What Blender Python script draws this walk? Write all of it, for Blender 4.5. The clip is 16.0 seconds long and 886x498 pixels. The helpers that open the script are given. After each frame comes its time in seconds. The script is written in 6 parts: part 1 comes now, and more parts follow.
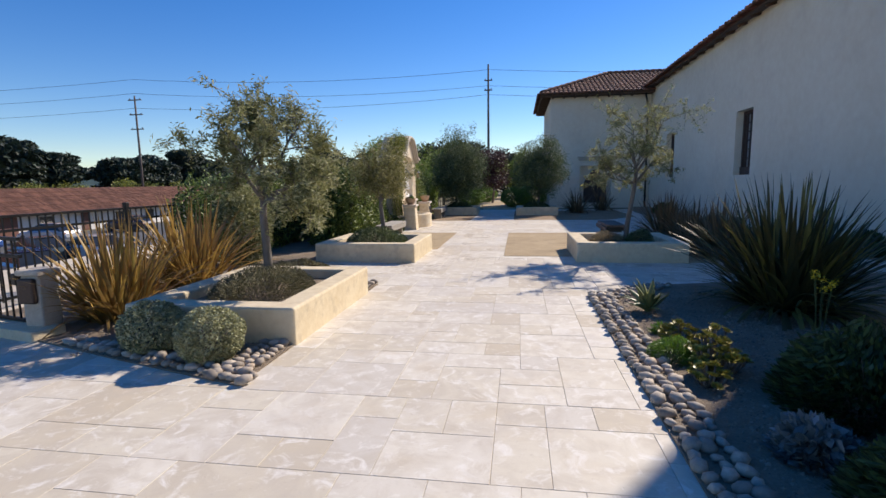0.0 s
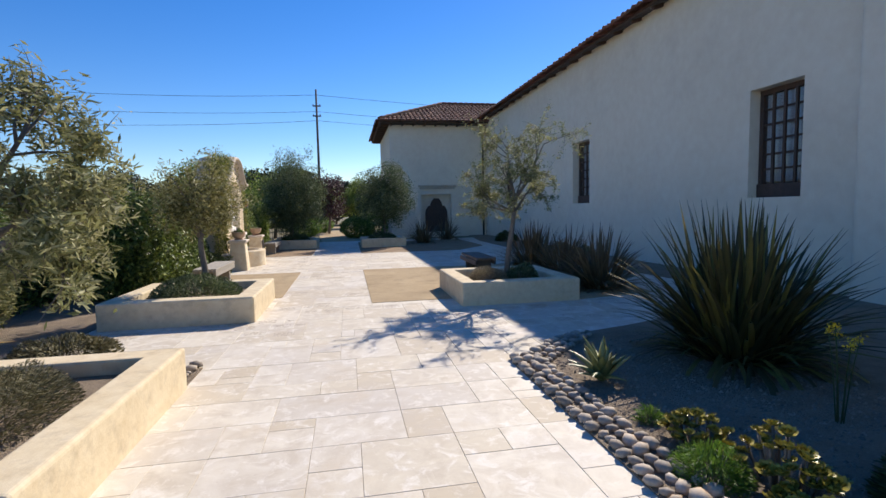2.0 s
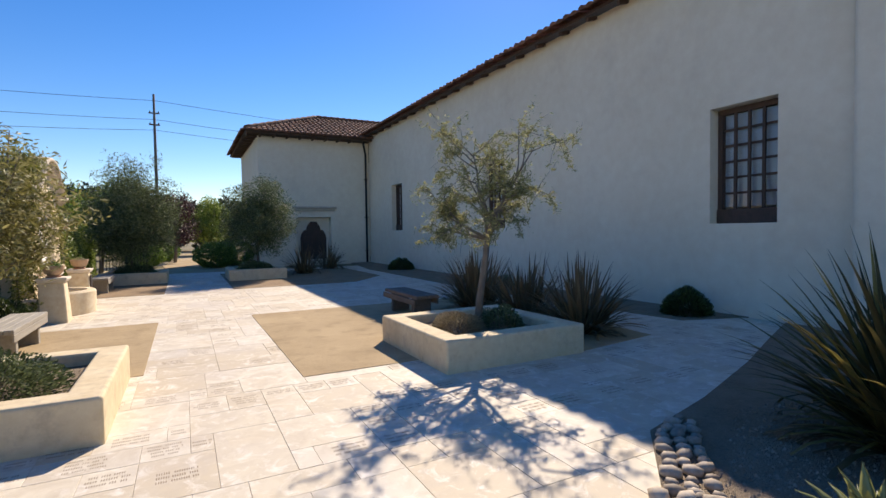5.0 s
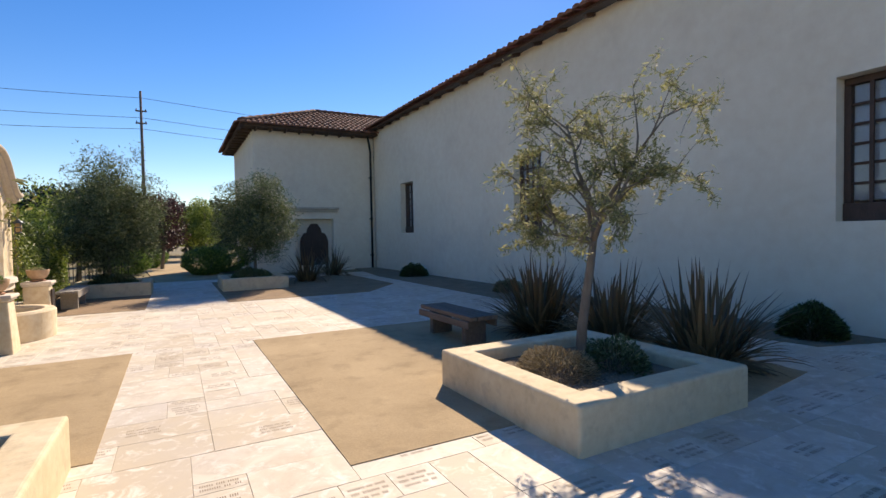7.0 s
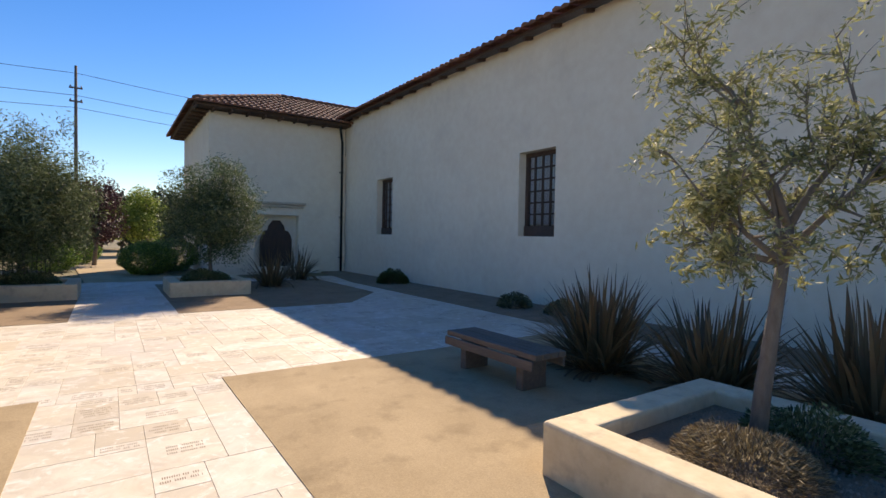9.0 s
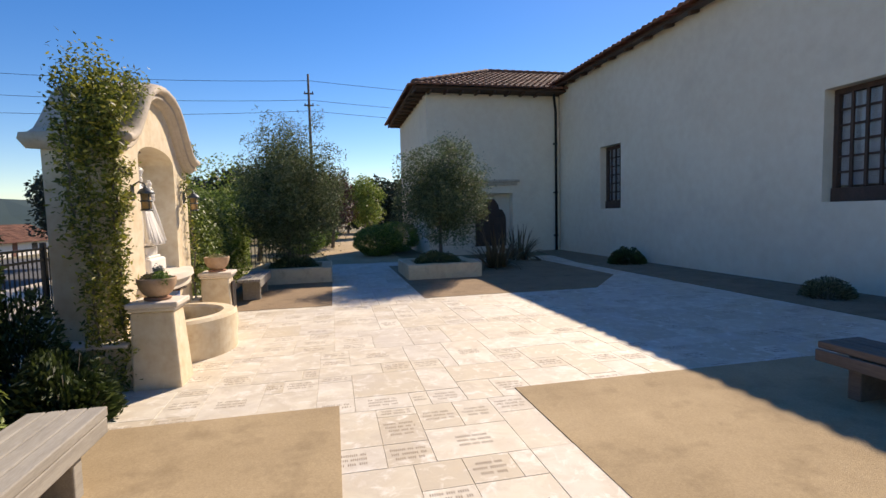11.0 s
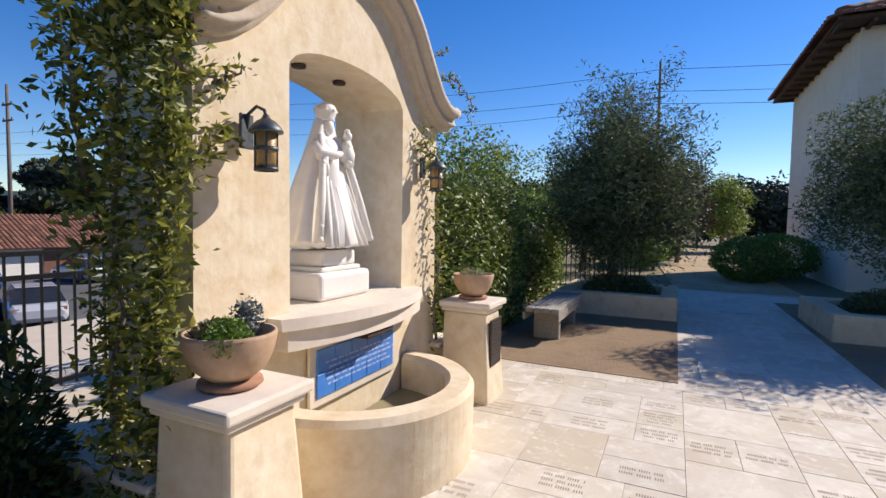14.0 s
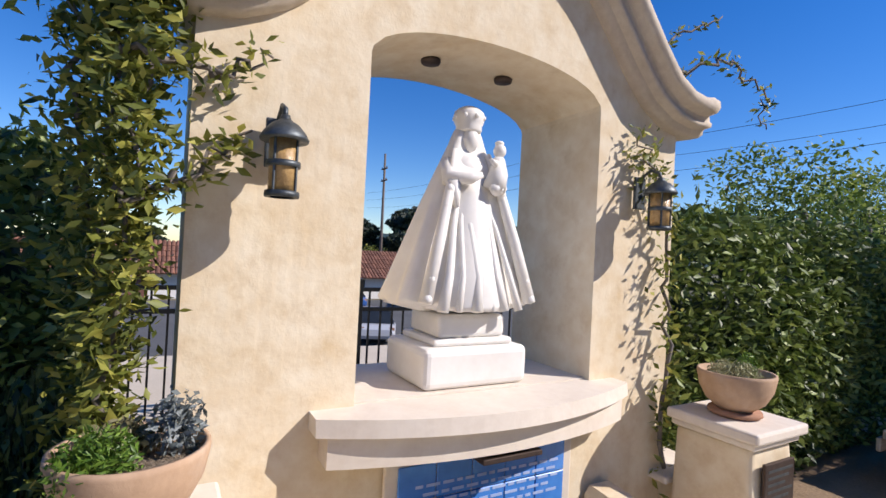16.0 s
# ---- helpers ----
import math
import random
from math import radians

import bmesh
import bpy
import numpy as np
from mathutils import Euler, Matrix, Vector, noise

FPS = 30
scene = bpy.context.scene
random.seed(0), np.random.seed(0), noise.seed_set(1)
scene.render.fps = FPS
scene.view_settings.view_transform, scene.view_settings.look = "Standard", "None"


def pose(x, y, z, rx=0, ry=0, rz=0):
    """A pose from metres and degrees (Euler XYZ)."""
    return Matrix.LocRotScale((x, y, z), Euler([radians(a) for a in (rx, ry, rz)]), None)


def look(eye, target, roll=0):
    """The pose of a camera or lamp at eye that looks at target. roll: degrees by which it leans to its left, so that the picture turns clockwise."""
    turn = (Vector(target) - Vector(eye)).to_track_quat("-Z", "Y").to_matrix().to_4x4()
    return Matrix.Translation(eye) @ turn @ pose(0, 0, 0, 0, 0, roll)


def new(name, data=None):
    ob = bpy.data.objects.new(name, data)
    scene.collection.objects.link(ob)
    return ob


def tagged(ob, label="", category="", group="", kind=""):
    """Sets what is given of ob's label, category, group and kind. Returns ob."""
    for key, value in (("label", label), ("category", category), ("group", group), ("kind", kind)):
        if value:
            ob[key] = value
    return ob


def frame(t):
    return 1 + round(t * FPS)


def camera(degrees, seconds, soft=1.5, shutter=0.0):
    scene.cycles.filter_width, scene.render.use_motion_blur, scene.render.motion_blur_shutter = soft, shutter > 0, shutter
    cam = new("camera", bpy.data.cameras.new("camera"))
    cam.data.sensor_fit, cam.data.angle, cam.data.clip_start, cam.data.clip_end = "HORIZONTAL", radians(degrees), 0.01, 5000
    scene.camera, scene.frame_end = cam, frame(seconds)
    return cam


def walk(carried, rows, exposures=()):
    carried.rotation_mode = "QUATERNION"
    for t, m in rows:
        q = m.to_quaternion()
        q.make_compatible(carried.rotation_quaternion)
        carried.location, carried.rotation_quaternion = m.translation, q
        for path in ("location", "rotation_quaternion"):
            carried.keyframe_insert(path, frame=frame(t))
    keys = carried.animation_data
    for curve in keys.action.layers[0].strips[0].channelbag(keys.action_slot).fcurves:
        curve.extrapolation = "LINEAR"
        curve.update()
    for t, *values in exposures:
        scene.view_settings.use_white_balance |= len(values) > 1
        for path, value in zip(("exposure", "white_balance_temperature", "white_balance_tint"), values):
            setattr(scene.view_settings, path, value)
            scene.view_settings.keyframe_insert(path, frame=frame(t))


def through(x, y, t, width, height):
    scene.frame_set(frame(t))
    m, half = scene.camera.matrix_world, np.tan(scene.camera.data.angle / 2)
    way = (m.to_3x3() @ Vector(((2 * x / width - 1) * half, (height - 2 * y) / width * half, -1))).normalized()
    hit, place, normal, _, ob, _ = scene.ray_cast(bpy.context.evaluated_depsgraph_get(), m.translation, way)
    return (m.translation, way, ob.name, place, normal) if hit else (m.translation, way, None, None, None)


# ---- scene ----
cam = camera(84.0, 16.0)
# seconds, x, y, z, yaw, pitch, lean
PATH = [
    (0.0, -0.030, 0.528, 1.491, 8.79, -7.68, -0.86),
    (0.5, -0.236, 0.970, 1.479, 6.73, -8.67, 5.23),
    (1.0, -0.439, 1.477, 1.466, 2.48, -9.76, 6.95),
    (1.5, -0.535, 1.874, 1.495, -2.61, -5.75, 2.16),
    (2.0, -0.665, 2.448, 1.507, -10.91, -4.67, -1.16),
    (2.5, -0.858, 2.810, 1.467, -16.65, -4.78, -2.54),
    (3.0, -1.001, 3.292, 1.463, -21.47, -4.79, -1.37),
    (3.5, -1.171, 3.691, 1.490, -26.94, -3.43, -0.48),
    (4.0, -1.235, 4.114, 1.502, -30.71, -0.96, -2.03),
    (4.5, -1.358, 4.654, 1.540, -30.23, -1.46, -1.25),
    (5.0, -1.402, 5.166, 1.530, -27.72, -2.06, -0.79),
    (7.5, -1.276, 7.890, 1.527, -29.28, -1.58, -1.46),
    (8.0, -1.265, 8.446, 1.549, -30.55, -1.32, -1.86),
    (8.5, -1.331, 8.918, 1.571, -33.10, -1.21, -0.96),
    (9.0, -1.319, 9.408, 1.550, -34.16, -1.41, 1.04),
    (9.5, -1.311, 9.992, 1.458, -26.98, -3.83, 0.90),
    (10.0, -1.604, 10.183, 1.569, -19.18, -4.90, -0.70),
    (12.5, -1.895, 13.102, 1.412, -3.99, -2.65, 0.90),
    (13.0, -1.869, 13.704, 1.357, 3.71, -2.17, 1.49),
    (13.5, -1.956, 14.292, 1.406, 13.34, -2.97, 2.16),
    (14.0, -1.977, 14.820, 1.437, 25.23, -3.09, 0.95),
    (14.5, -1.976, 15.203, 1.514, 37.57, -3.28, 2.04),
    (15.0, -2.030, 15.535, 1.551, 48.67, -3.76, 1.53),
    (15.5, -2.027, 15.884, 1.531, 58.42, -0.98, 1.42),
    (16.0, -2.110, 16.191, 1.505, 60.69, 0.66, 2.90),
]
walk(cam, [(t, pose(x, y, z, 90 + pitch, 0, yaw) @ pose(0, 0, 0, 0, 0, lean)) for t, x, y, z, yaw, pitch, lean in PATH],
     exposures=[(0.0, 0.38, 6700, 15), (2.5, 0.50, 6700, 13), (5.0, 0.60, 7450, 15), (9.0, 0.68, 7900, 16.5), (12.5, 0.42, 7150, 15), (16.0, 0.40, 6300, 16.5)])

# ---- world and sun ----
SUN_WAY = Vector((0.785, 1.03, 1.0)).normalized()
world = bpy.data.worlds.new("world")
scene.world = world
world.use_nodes = True
wn = world.node_tree
sky = wn.nodes.new("ShaderNodeTexSky")
sky.sky_type = "NISHITA"
sky.sun_disc = False
sky.sun_elevation = math.asin(SUN_WAY.z)
sky.sun_rotation = math.atan2(SUN_WAY.x, SUN_WAY.y)
sky.altitude, sky.air_density, sky.dust_density, sky.ozone_density = 0, 1.0, 0.05, 4.0
hue = wn.nodes.new("ShaderNodeHueSaturation")
hue.inputs["Saturation"].default_value = 1.34
hue.inputs["Hue"].default_value = 0.511
wn.links.new(sky.outputs[0], hue.inputs["Color"])
wn.links.new(hue.outputs[0], wn.nodes["Background"].inputs[0])
wn.nodes["Background"].inputs[1].default_value = 0.108
sun = new("sun", bpy.data.lights.new("sun", "SUN"))
sun.data.energy, sun.data.angle, sun.data.color = 4.3, radians(0.53), (1.0, 0.93, 0.82)
sun.matrix_world = look(tuple(SUN_WAY * 60), (0, 0, 0))


# ---- materials ----
def tree_of(name):
    m = bpy.data.materials.new(name)
    m.use_nodes = True
    nt = m.node_tree
    return m, nt, nt.nodes["Principled BSDF"]


def noise_tex(nt, scale, detail=4.0, rough=0.55, coords="Object", stretch=None):
    tc = nt.nodes.new("ShaderNodeNewGeometry" if coords == "Position" else "ShaderNodeTexCoord")
    n = nt.nodes.new("ShaderNodeTexNoise")
    n.inputs["Scale"].default_value, n.inputs["Detail"].default_value, n.inputs["Roughness"].default_value = scale, detail, rough
    out = tc.outputs[coords]
    if stretch:
        mp = nt.nodes.new("ShaderNodeMapping")
        mp.inputs["Scale"].default_value = stretch
        nt.links.new(out, mp.inputs[0])
        out = mp.outputs[0]
    nt.links.new(out, n.inputs["Vector"])
    return n.outputs["Fac"]


def ramp(nt, fac, stops):
    r = nt.nodes.new("ShaderNodeValToRGB")
    while len(r.color_ramp.elements) < len(stops):
        r.color_ramp.elements.new(0.5)
    for e, (p, c) in zip(r.color_ramp.elements, stops):
        e.position, e.color = p, (*c, 1) if len(c) == 3 else c
    nt.links.new(fac, r.inputs[0])
    return r.outputs[0]


def mixed(nt, fac, a, b, kind="MIX"):
    m = nt.nodes.new("ShaderNodeMix")
    m.data_type, m.blend_type = "RGBA", kind
    for sock, v in ((m.inputs[0], fac), (m.inputs[6], a), (m.inputs[7], b)):
        if isinstance(v, bpy.types.NodeSocket):
            nt.links.new(v, sock)
        elif isinstance(v, (int, float)):
            sock.default_value = v
        else:
            sock.default_value = (*v, 1)
    return m.outputs[2]


def surface(name, low, high, grain=30.0, blotch=1.5, rough=0.9, bump=0.3, bump_scale=None, dirt=None, dirt_amount=0.5,
            metal=0.0, vary=0.0, island=False, coords="Object", stretch=None, depth=0.01):
    """A painted, plastered, earthen or stone surface: two scales of colour, stains of their own shape, and fine relief."""
    m, nt, p = tree_of(name)
    g = noise_tex(nt, grain, 5, 0.6, coords, stretch)
    b = noise_tex(nt, blotch, 5, 0.6, coords, stretch)
    col = mixed(nt, 0.5, ramp(nt, g, [(0.3, low), (0.7, high)]), ramp(nt, b, [(0.3, low), (0.7, high)]))
    if dirt:
        d = noise_tex(nt, blotch * 2.3, 8, 0.65, coords, stretch)
        col = mixed(nt, ramp(nt, d, [(0.52, (0, 0, 0)), (0.75, (dirt_amount,) * 3)]), col, dirt)
    if vary:
        if island:
            r = nt.nodes.new("ShaderNodeNewGeometry").outputs["Random Per Island"]
        else:
            r = nt.nodes.new("ShaderNodeObjectInfo").outputs["Random"]
        lo, hi = 1 - vary, 1 + vary
        col = mixed(nt, 1.0, col, ramp(nt, r, [(0.0, (lo, lo, lo)), (1.0, (1.0, 1.0, 1.0))]), "MULTIPLY")
    nt.links.new(col, p.inputs["Base Color"])
    p.inputs["Roughness"].default_value, p.inputs["Metallic"].default_value = rough, metal
    if bump:
        h = noise_tex(nt, bump_scale or grain, 6, 0.65, coords)
        bp = nt.nodes.new("ShaderNodeBump")
        bp.inputs["Strength"].default_value, bp.inputs["Distance"].default_value = bump, depth
        nt.links.new(h, bp.inputs["Height"])
        nt.links.new(bp.outputs[0], p.inputs["Normal"])
    return m


def leafy(name, dark, mid, light, rough=0.5, through=0.25):
    """Leaves: each its own shade, some light passing through."""
    m, nt, p = tree_of(name)
    r = nt.nodes.new("ShaderNodeNewGeometry").outputs["Random Per Island"]
    col = ramp(nt, r, [(0.0, dark), (0.55, mid), (1.0, light)])
    nt.links.new(col, p.inputs["Base Color"])
    p.inputs["Roughness"].default_value = rough
    tr = nt.nodes.new("ShaderNodeBsdfTranslucent")
    nt.links.new(col, tr.inputs[0])
    mx = nt.nodes.new("ShaderNodeMixShader")
    mx.inputs[0].default_value = through
    nt.links.new(p.outputs[0], mx.inputs[1])
    nt.links.new(tr.outputs[0], mx.inputs[2])
    nt.links.new(mx.outputs[0], nt.nodes["Material Output"].inputs[0])
    return m


M = {}
M["limewash"] = surface("limewash", (0.75, 0.635, 0.48), (0.86, 0.77, 0.625), 5, 0.45, 0.95, 0.3, 2.5, (0.60, 0.51, 0.41), 0.35, depth=0.03)
M["ochre_plaster"] = surface("ochre_plaster", (0.66, 0.51, 0.31), (0.82, 0.74, 0.58), 11, 3.2, 0.9, 0.35, 14, (0.52, 0.36, 0.18), 0.5, depth=0.01)
M["planter_plaster"] = surface("planter_plaster", (0.60, 0.48, 0.30), (0.76, 0.66, 0.47), 12, 2.5, 0.92, 0.35, 18, (0.34, 0.27, 0.19), 0.55, depth=0.01)


def slab_stone(name, island):
    """Honed travertine: each slab its own tone, cloudy beige and grey patches, pale scuffs, pinkish stains and pits."""
    m, nt, p = tree_of(name)
    if island:
        r = nt.nodes.new("ShaderNodeNewGeometry").outputs["Random Per Island"]
    else:
        r = nt.nodes.new("ShaderNodeObjectInfo").outputs["Random"]
    pos = nt.nodes.new("ShaderNodeNewGeometry").outputs["Position"]
    off = nt.nodes.new("ShaderNodeVectorMath")
    off.operation = "MULTIPLY_ADD"
    off.inputs[1].default_value = (1, 1, 1)
    shift = nt.nodes.new("ShaderNodeCombineXYZ")
    mul = nt.nodes.new("ShaderNodeMath")
    mul.operation = "MULTIPLY"
    mul.inputs[1].default_value = 37.0
    nt.links.new(r, mul.inputs[0])
    nt.links.new(mul.outputs[0], shift.inputs[0])
    nt.links.new(mul.outputs[0], shift.inputs[1])
    nt.links.new(pos, off.inputs[0])
    nt.links.new(shift.outputs[0], off.inputs[2])

    def cloud(scale, detail, rough, warp=0.0, vec=off.outputs[0]):
        n = nt.nodes.new("ShaderNodeTexNoise")
        n.inputs["Scale"].default_value, n.inputs["Detail"].default_value = scale, detail
        n.inputs["Roughness"].default_value, n.inputs["Distortion"].default_value = rough, warp
        nt.links.new(vec, n.inputs["Vector"])
        return n.outputs["Fac"]

    base = ramp(nt, r, [(0.0, (0.55, 0.47, 0.345)), (0.35, (0.65, 0.585, 0.46)), (0.7, (0.72, 0.665, 0.555)), (1.0, (0.60, 0.55, 0.47))])
    col = mixed(nt, ramp(nt, cloud(3.0, 6, 0.62, 1.2), [(0.40, (0, 0, 0)), (0.66, (0.75, 0.75, 0.75))]), base, (0.52, 0.45, 0.35))
    col = mixed(nt, ramp(nt, cloud(7.0, 8, 0.7, 0.8), [(0.52, (0, 0, 0)), (0.66, (0.8, 0.8, 0.8))]), col, (0.80, 0.76, 0.685))
    col = mixed(nt, ramp(nt, cloud(1.1, 5, 0.6, 0.0, pos), [(0.50, (0, 0, 0)), (0.72, (0.5, 0.5, 0.5))]), col, (0.55, 0.50, 0.44))
    col = mixed(nt, ramp(nt, cloud(1.9, 6, 0.65, 0.0, pos), [(0.54, (0, 0, 0)), (0.74, (0.45, 0.45, 0.45))]), col, (0.60, 0.49, 0.34))
    col = mixed(nt, ramp(nt, cloud(26, 6, 0.7), [(0.60, (0, 0, 0)), (0.72, (0.45, 0.45, 0.45))]), col, (0.40, 0.31, 0.23))
    nt.links.new(col, p.inputs["Base Color"])
    p.inputs["Roughness"].default_value = 0.72
    bp = nt.nodes.new("ShaderNodeBump")
    bp.inputs["Strength"].default_value, bp.inputs["Distance"].default_value = 0.25, 0.004
    nt.links.new(cloud(32, 7, 0.7), bp.inputs["Height"])
    nt.links.new(bp.outputs[0], p.inputs["Normal"])
    return m


M["travertine"] = slab_stone("travertine", False)
M["travertine_rest"] = slab_stone("travertine_rest", True)
M["cap_stone"] = surface("cap_stone", (0.66, 0.57, 0.47), (0.80, 0.73, 0.63), 14, 3, 0.7, 0.15, 40, (0.5, 0.39, 0.29), 0.3, depth=0.004)
M["grout"] = surface("grout", (0.48, 0.41, 0.31), (0.62, 0.54, 0.42), 60, 3, 1.0, 0.2)
M["sand"] = surface("sand", (0.31, 0.225, 0.125), (0.53, 0.405, 0.245), 90, 1.1, 1.0, 0.7, 150, (0.25, 0.18, 0.10), 0.8, depth=0.006)
M["soil"] = surface("soil", (0.18, 0.135, 0.09), (0.36, 0.285, 0.205), 55, 2.6, 1.0, 0.9, 70, (0.12, 0.085, 0.06), 0.5, depth=0.03)
M["earth"] = surface("earth", (0.20, 0.135, 0.08), (0.38, 0.27, 0.165), 50, 1.4, 1.0, 0.9, 40, (0.15, 0.10, 0.06), 0.6, depth=0.014)
M["bed_gravel"] = surface("bed_gravel", (0.20, 0.16, 0.12), (0.46, 0.39, 0.30), 40, 5, 1.0, 0.2, vary=0.5, island=True)
M["gravel_ground"] = surface("gravel_ground", (0.13, 0.12, 0.06), (0.27, 0.22, 0.13), 30, 0.3, 1.0, 0.6, 50, (0.16, 0.14, 0.08), 0.6, depth=0.02)
M["asphalt"] = surface("asphalt", (0.07, 0.07, 0.07), (0.12, 0.12, 0.115), 80, 0.4, 0.95, 0.3)
M["pebble"] = surface("pebble", (0.32, 0.27, 0.22), (0.68, 0.58, 0.46), 30, 3, 0.75, 0.1, 60, (0.45, 0.27, 0.13), 0.7, vary=0.5, coords="Position", depth=0.003)
M["clay_tile"] = surface("clay_tile", (0.20, 0.085, 0.055), (0.36, 0.17, 0.10), 12, 1.6, 0.9, 0.3, 30, (0.10, 0.06, 0.05), 0.6, vary=0.5, island=True)
M["clay_tile_one"] = surface("clay_tile_one", (0.20, 0.085, 0.055), (0.36, 0.17, 0.10), 12, 1.6, 0.9, 0.3, 30, (0.10, 0.06, 0.05), 0.6, vary=0.5)
M["eave_wood"] = surface("eave_wood", (0.06, 0.035, 0.025), (0.12, 0.07, 0.05), 20, 2, 0.8, 0.3, stretch=(1, 6, 1))
M["window_wood"] = surface("window_wood", (0.045, 0.028, 0.02), (0.10, 0.055, 0.04), 18, 2, 0.7, 0.3, stretch=(4, 4, 1))
M["bench_wood"] = surface("bench_wood", (0.10, 0.075, 0.06), (0.22, 0.17, 0.13), 14, 2, 0.85, 0.5, stretch=(10, 1, 10), depth=0.006)
M["grey_wood"] = surface("grey_wood", (0.26, 0.24, 0.21), (0.44, 0.41, 0.36), 14, 2, 0.9, 0.5, stretch=(10, 1, 10), depth=0.006)
M["iron"] = surface("iron", (0.012, 0.012, 0.013), (0.03, 0.03, 0.03), 40, 3, 0.45, 0.1, metal=0.6)
M["lamp_metal"] = surface("lamp_metal", (0.05, 0.055, 0.06), (0.13, 0.15, 0.16), 40, 6, 0.5, 0.15, metal=0.7)
M["amber"] = surface("amber_glass", (0.30, 0.17, 0.06), (0.62, 0.42, 0.18), 60, 10, 0.3, 0.3)
M["terracotta"] = surface("terracotta", (0.40, 0.26, 0.16), (0.54, 0.37, 0.24), 25, 3, 0.85, 0.15, 50, (0.55, 0.46, 0.38), 0.4)
M["saucer_clay"] = surface("saucer_clay", (0.30, 0.15, 0.09), (0.42, 0.23, 0.14), 25, 3, 0.85, 0.15)
M["marble"] = surface("marble", (0.74, 0.71, 0.66), (0.84, 0.82, 0.78), 12, 3, 0.55, 0.12, 30, depth=0.004)
M["stone_mantle"] = surface("stone_mantle", (0.44, 0.36, 0.27), (0.62, 0.54, 0.43), 30, 5, 0.8, 0.35, 45, depth=0.006)
M["blue_tile"] = surface("blue_tile", (0.04, 0.17, 0.58), (0.09, 0.32, 0.80), 18, 4, 0.25, 0.05)
M["tile_letter"] = surface("tile_letter", (0.30, 0.42, 0.74), (0.50, 0.60, 0.82), 18, 4, 0.3, 0)
M["bronze"] = surface("bronze", (0.05, 0.035, 0.03), (0.10, 0.07, 0.055), 30, 6, 0.5, 0.2, metal=0.6)
M["inscription"] = surface("inscription", (0.24, 0.18, 0.13), (0.36, 0.28, 0.20), 60, 8, 0.9, 0)
M["olive_bark"] = surface("olive_bark", (0.10, 0.085, 0.07), (0.24, 0.21, 0.18), 30, 4, 0.95, 0.8, 25, (0.30, 0.28, 0.24), 0.5, stretch=(1, 1, 0.3), depth=0.01)
M["pole_wood"] = surface("pole_wood", (0.10, 0.08, 0.065), (0.18, 0.145, 0.12), 5, 1, 0.9, 0.2)
M["wire"] = surface("wire", (0.02, 0.02, 0.02), (0.03, 0.03, 0.03), 5, 1, 0.7, 0)
M["white_wall"] = surface("white_wall", (0.60, 0.58, 0.54), (0.74, 0.72, 0.68), 5, 0.6, 0.9, 0.1)
M["brown_door"] = surface("brown_door", (0.12, 0.05, 0.035), (0.20, 0.09, 0.06), 10, 1, 0.7, 0.1)
M["dark_pane"] = surface("dark_pane", (0.015, 0.018, 0.02), (0.03, 0.035, 0.04), 3, 1, 0.12, 0)
M["olive_leaf"] = leafy("olive_leaf", (0.13, 0.14, 0.05), (0.29, 0.29, 0.12), (0.48, 0.46, 0.25), 0.65, 0.36)
M["olive_leaf_yellow"] = leafy("olive_leaf_yellow", (0.10, 0.10, 0.03), (0.26, 0.24, 0.07), (0.46, 0.42, 0.20), 0.58, 0.3)
M["olive_leaf_dark"] = leafy("olive_leaf_dark", (0.045, 0.065, 0.025), (0.115, 0.15, 0.06), (0.24, 0.28, 0.14), 0.7, 0.25)
M["hedge_leaf"] = leafy("hedge_leaf", (0.05, 0.09, 0.012), (0.17, 0.25, 0.04), (0.37, 0.43, 0.10), 0.5, 0.35)
M["dense_hedge_leaf"] = leafy("dense_hedge_leaf", (0.03, 0.055, 0.01), (0.125, 0.185, 0.035), (0.32, 0.39, 0.10), 0.5, 0.20)
M["vine_leaf"] = leafy("vine_leaf", (0.05, 0.07, 0.012), (0.20, 0.23, 0.04), (0.48, 0.45, 0.09), 0.5, 0.35)
# cypress and hill green; also the painted shade inside hedges
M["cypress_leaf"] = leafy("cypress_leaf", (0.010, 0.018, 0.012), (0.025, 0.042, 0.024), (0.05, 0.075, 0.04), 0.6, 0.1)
M["grey_leaf"] = leafy("grey_leaf", (0.22, 0.22, 0.11), (0.38, 0.38, 0.20), (0.52, 0.51, 0.31), 0.7, 0.15)
M["thyme_leaf"] = leafy("thyme_leaf", (0.08, 0.075, 0.035), (0.18, 0.165, 0.08), (0.32, 0.29, 0.17), 0.7, 0.15)
M["dry_leaf"] = leafy("dry_leaf", (0.12, 0.09, 0.05), (0.28, 0.22, 0.12), (0.48, 0.40, 0.25), 0.8, 0.15)
# dark green foliage, darkened further to carry the deep shade it stands in
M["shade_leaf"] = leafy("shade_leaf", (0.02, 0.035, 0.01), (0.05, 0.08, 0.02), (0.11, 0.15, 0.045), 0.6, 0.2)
M["red_leaf"] = leafy("red_leaf", (0.025, 0.010, 0.012), (0.06, 0.022, 0.025), (0.11, 0.04, 0.04), 0.5, 0.2)
M["bright_leaf"] = leafy("bright_leaf", (0.05, 0.11, 0.012), (0.13, 0.24, 0.03), (0.24, 0.36, 0.06), 0.45, 0.3)
M["succulent_leaf"] = surface("succulent_leaf", (0.20, 0.20, 0.03), (0.52, 0.42, 0.07), 30, 6, 0.4, 0, dirt=(0.40, 0.20, 0.05), dirt_amount=0.4, vary=0.35, coords="Position")
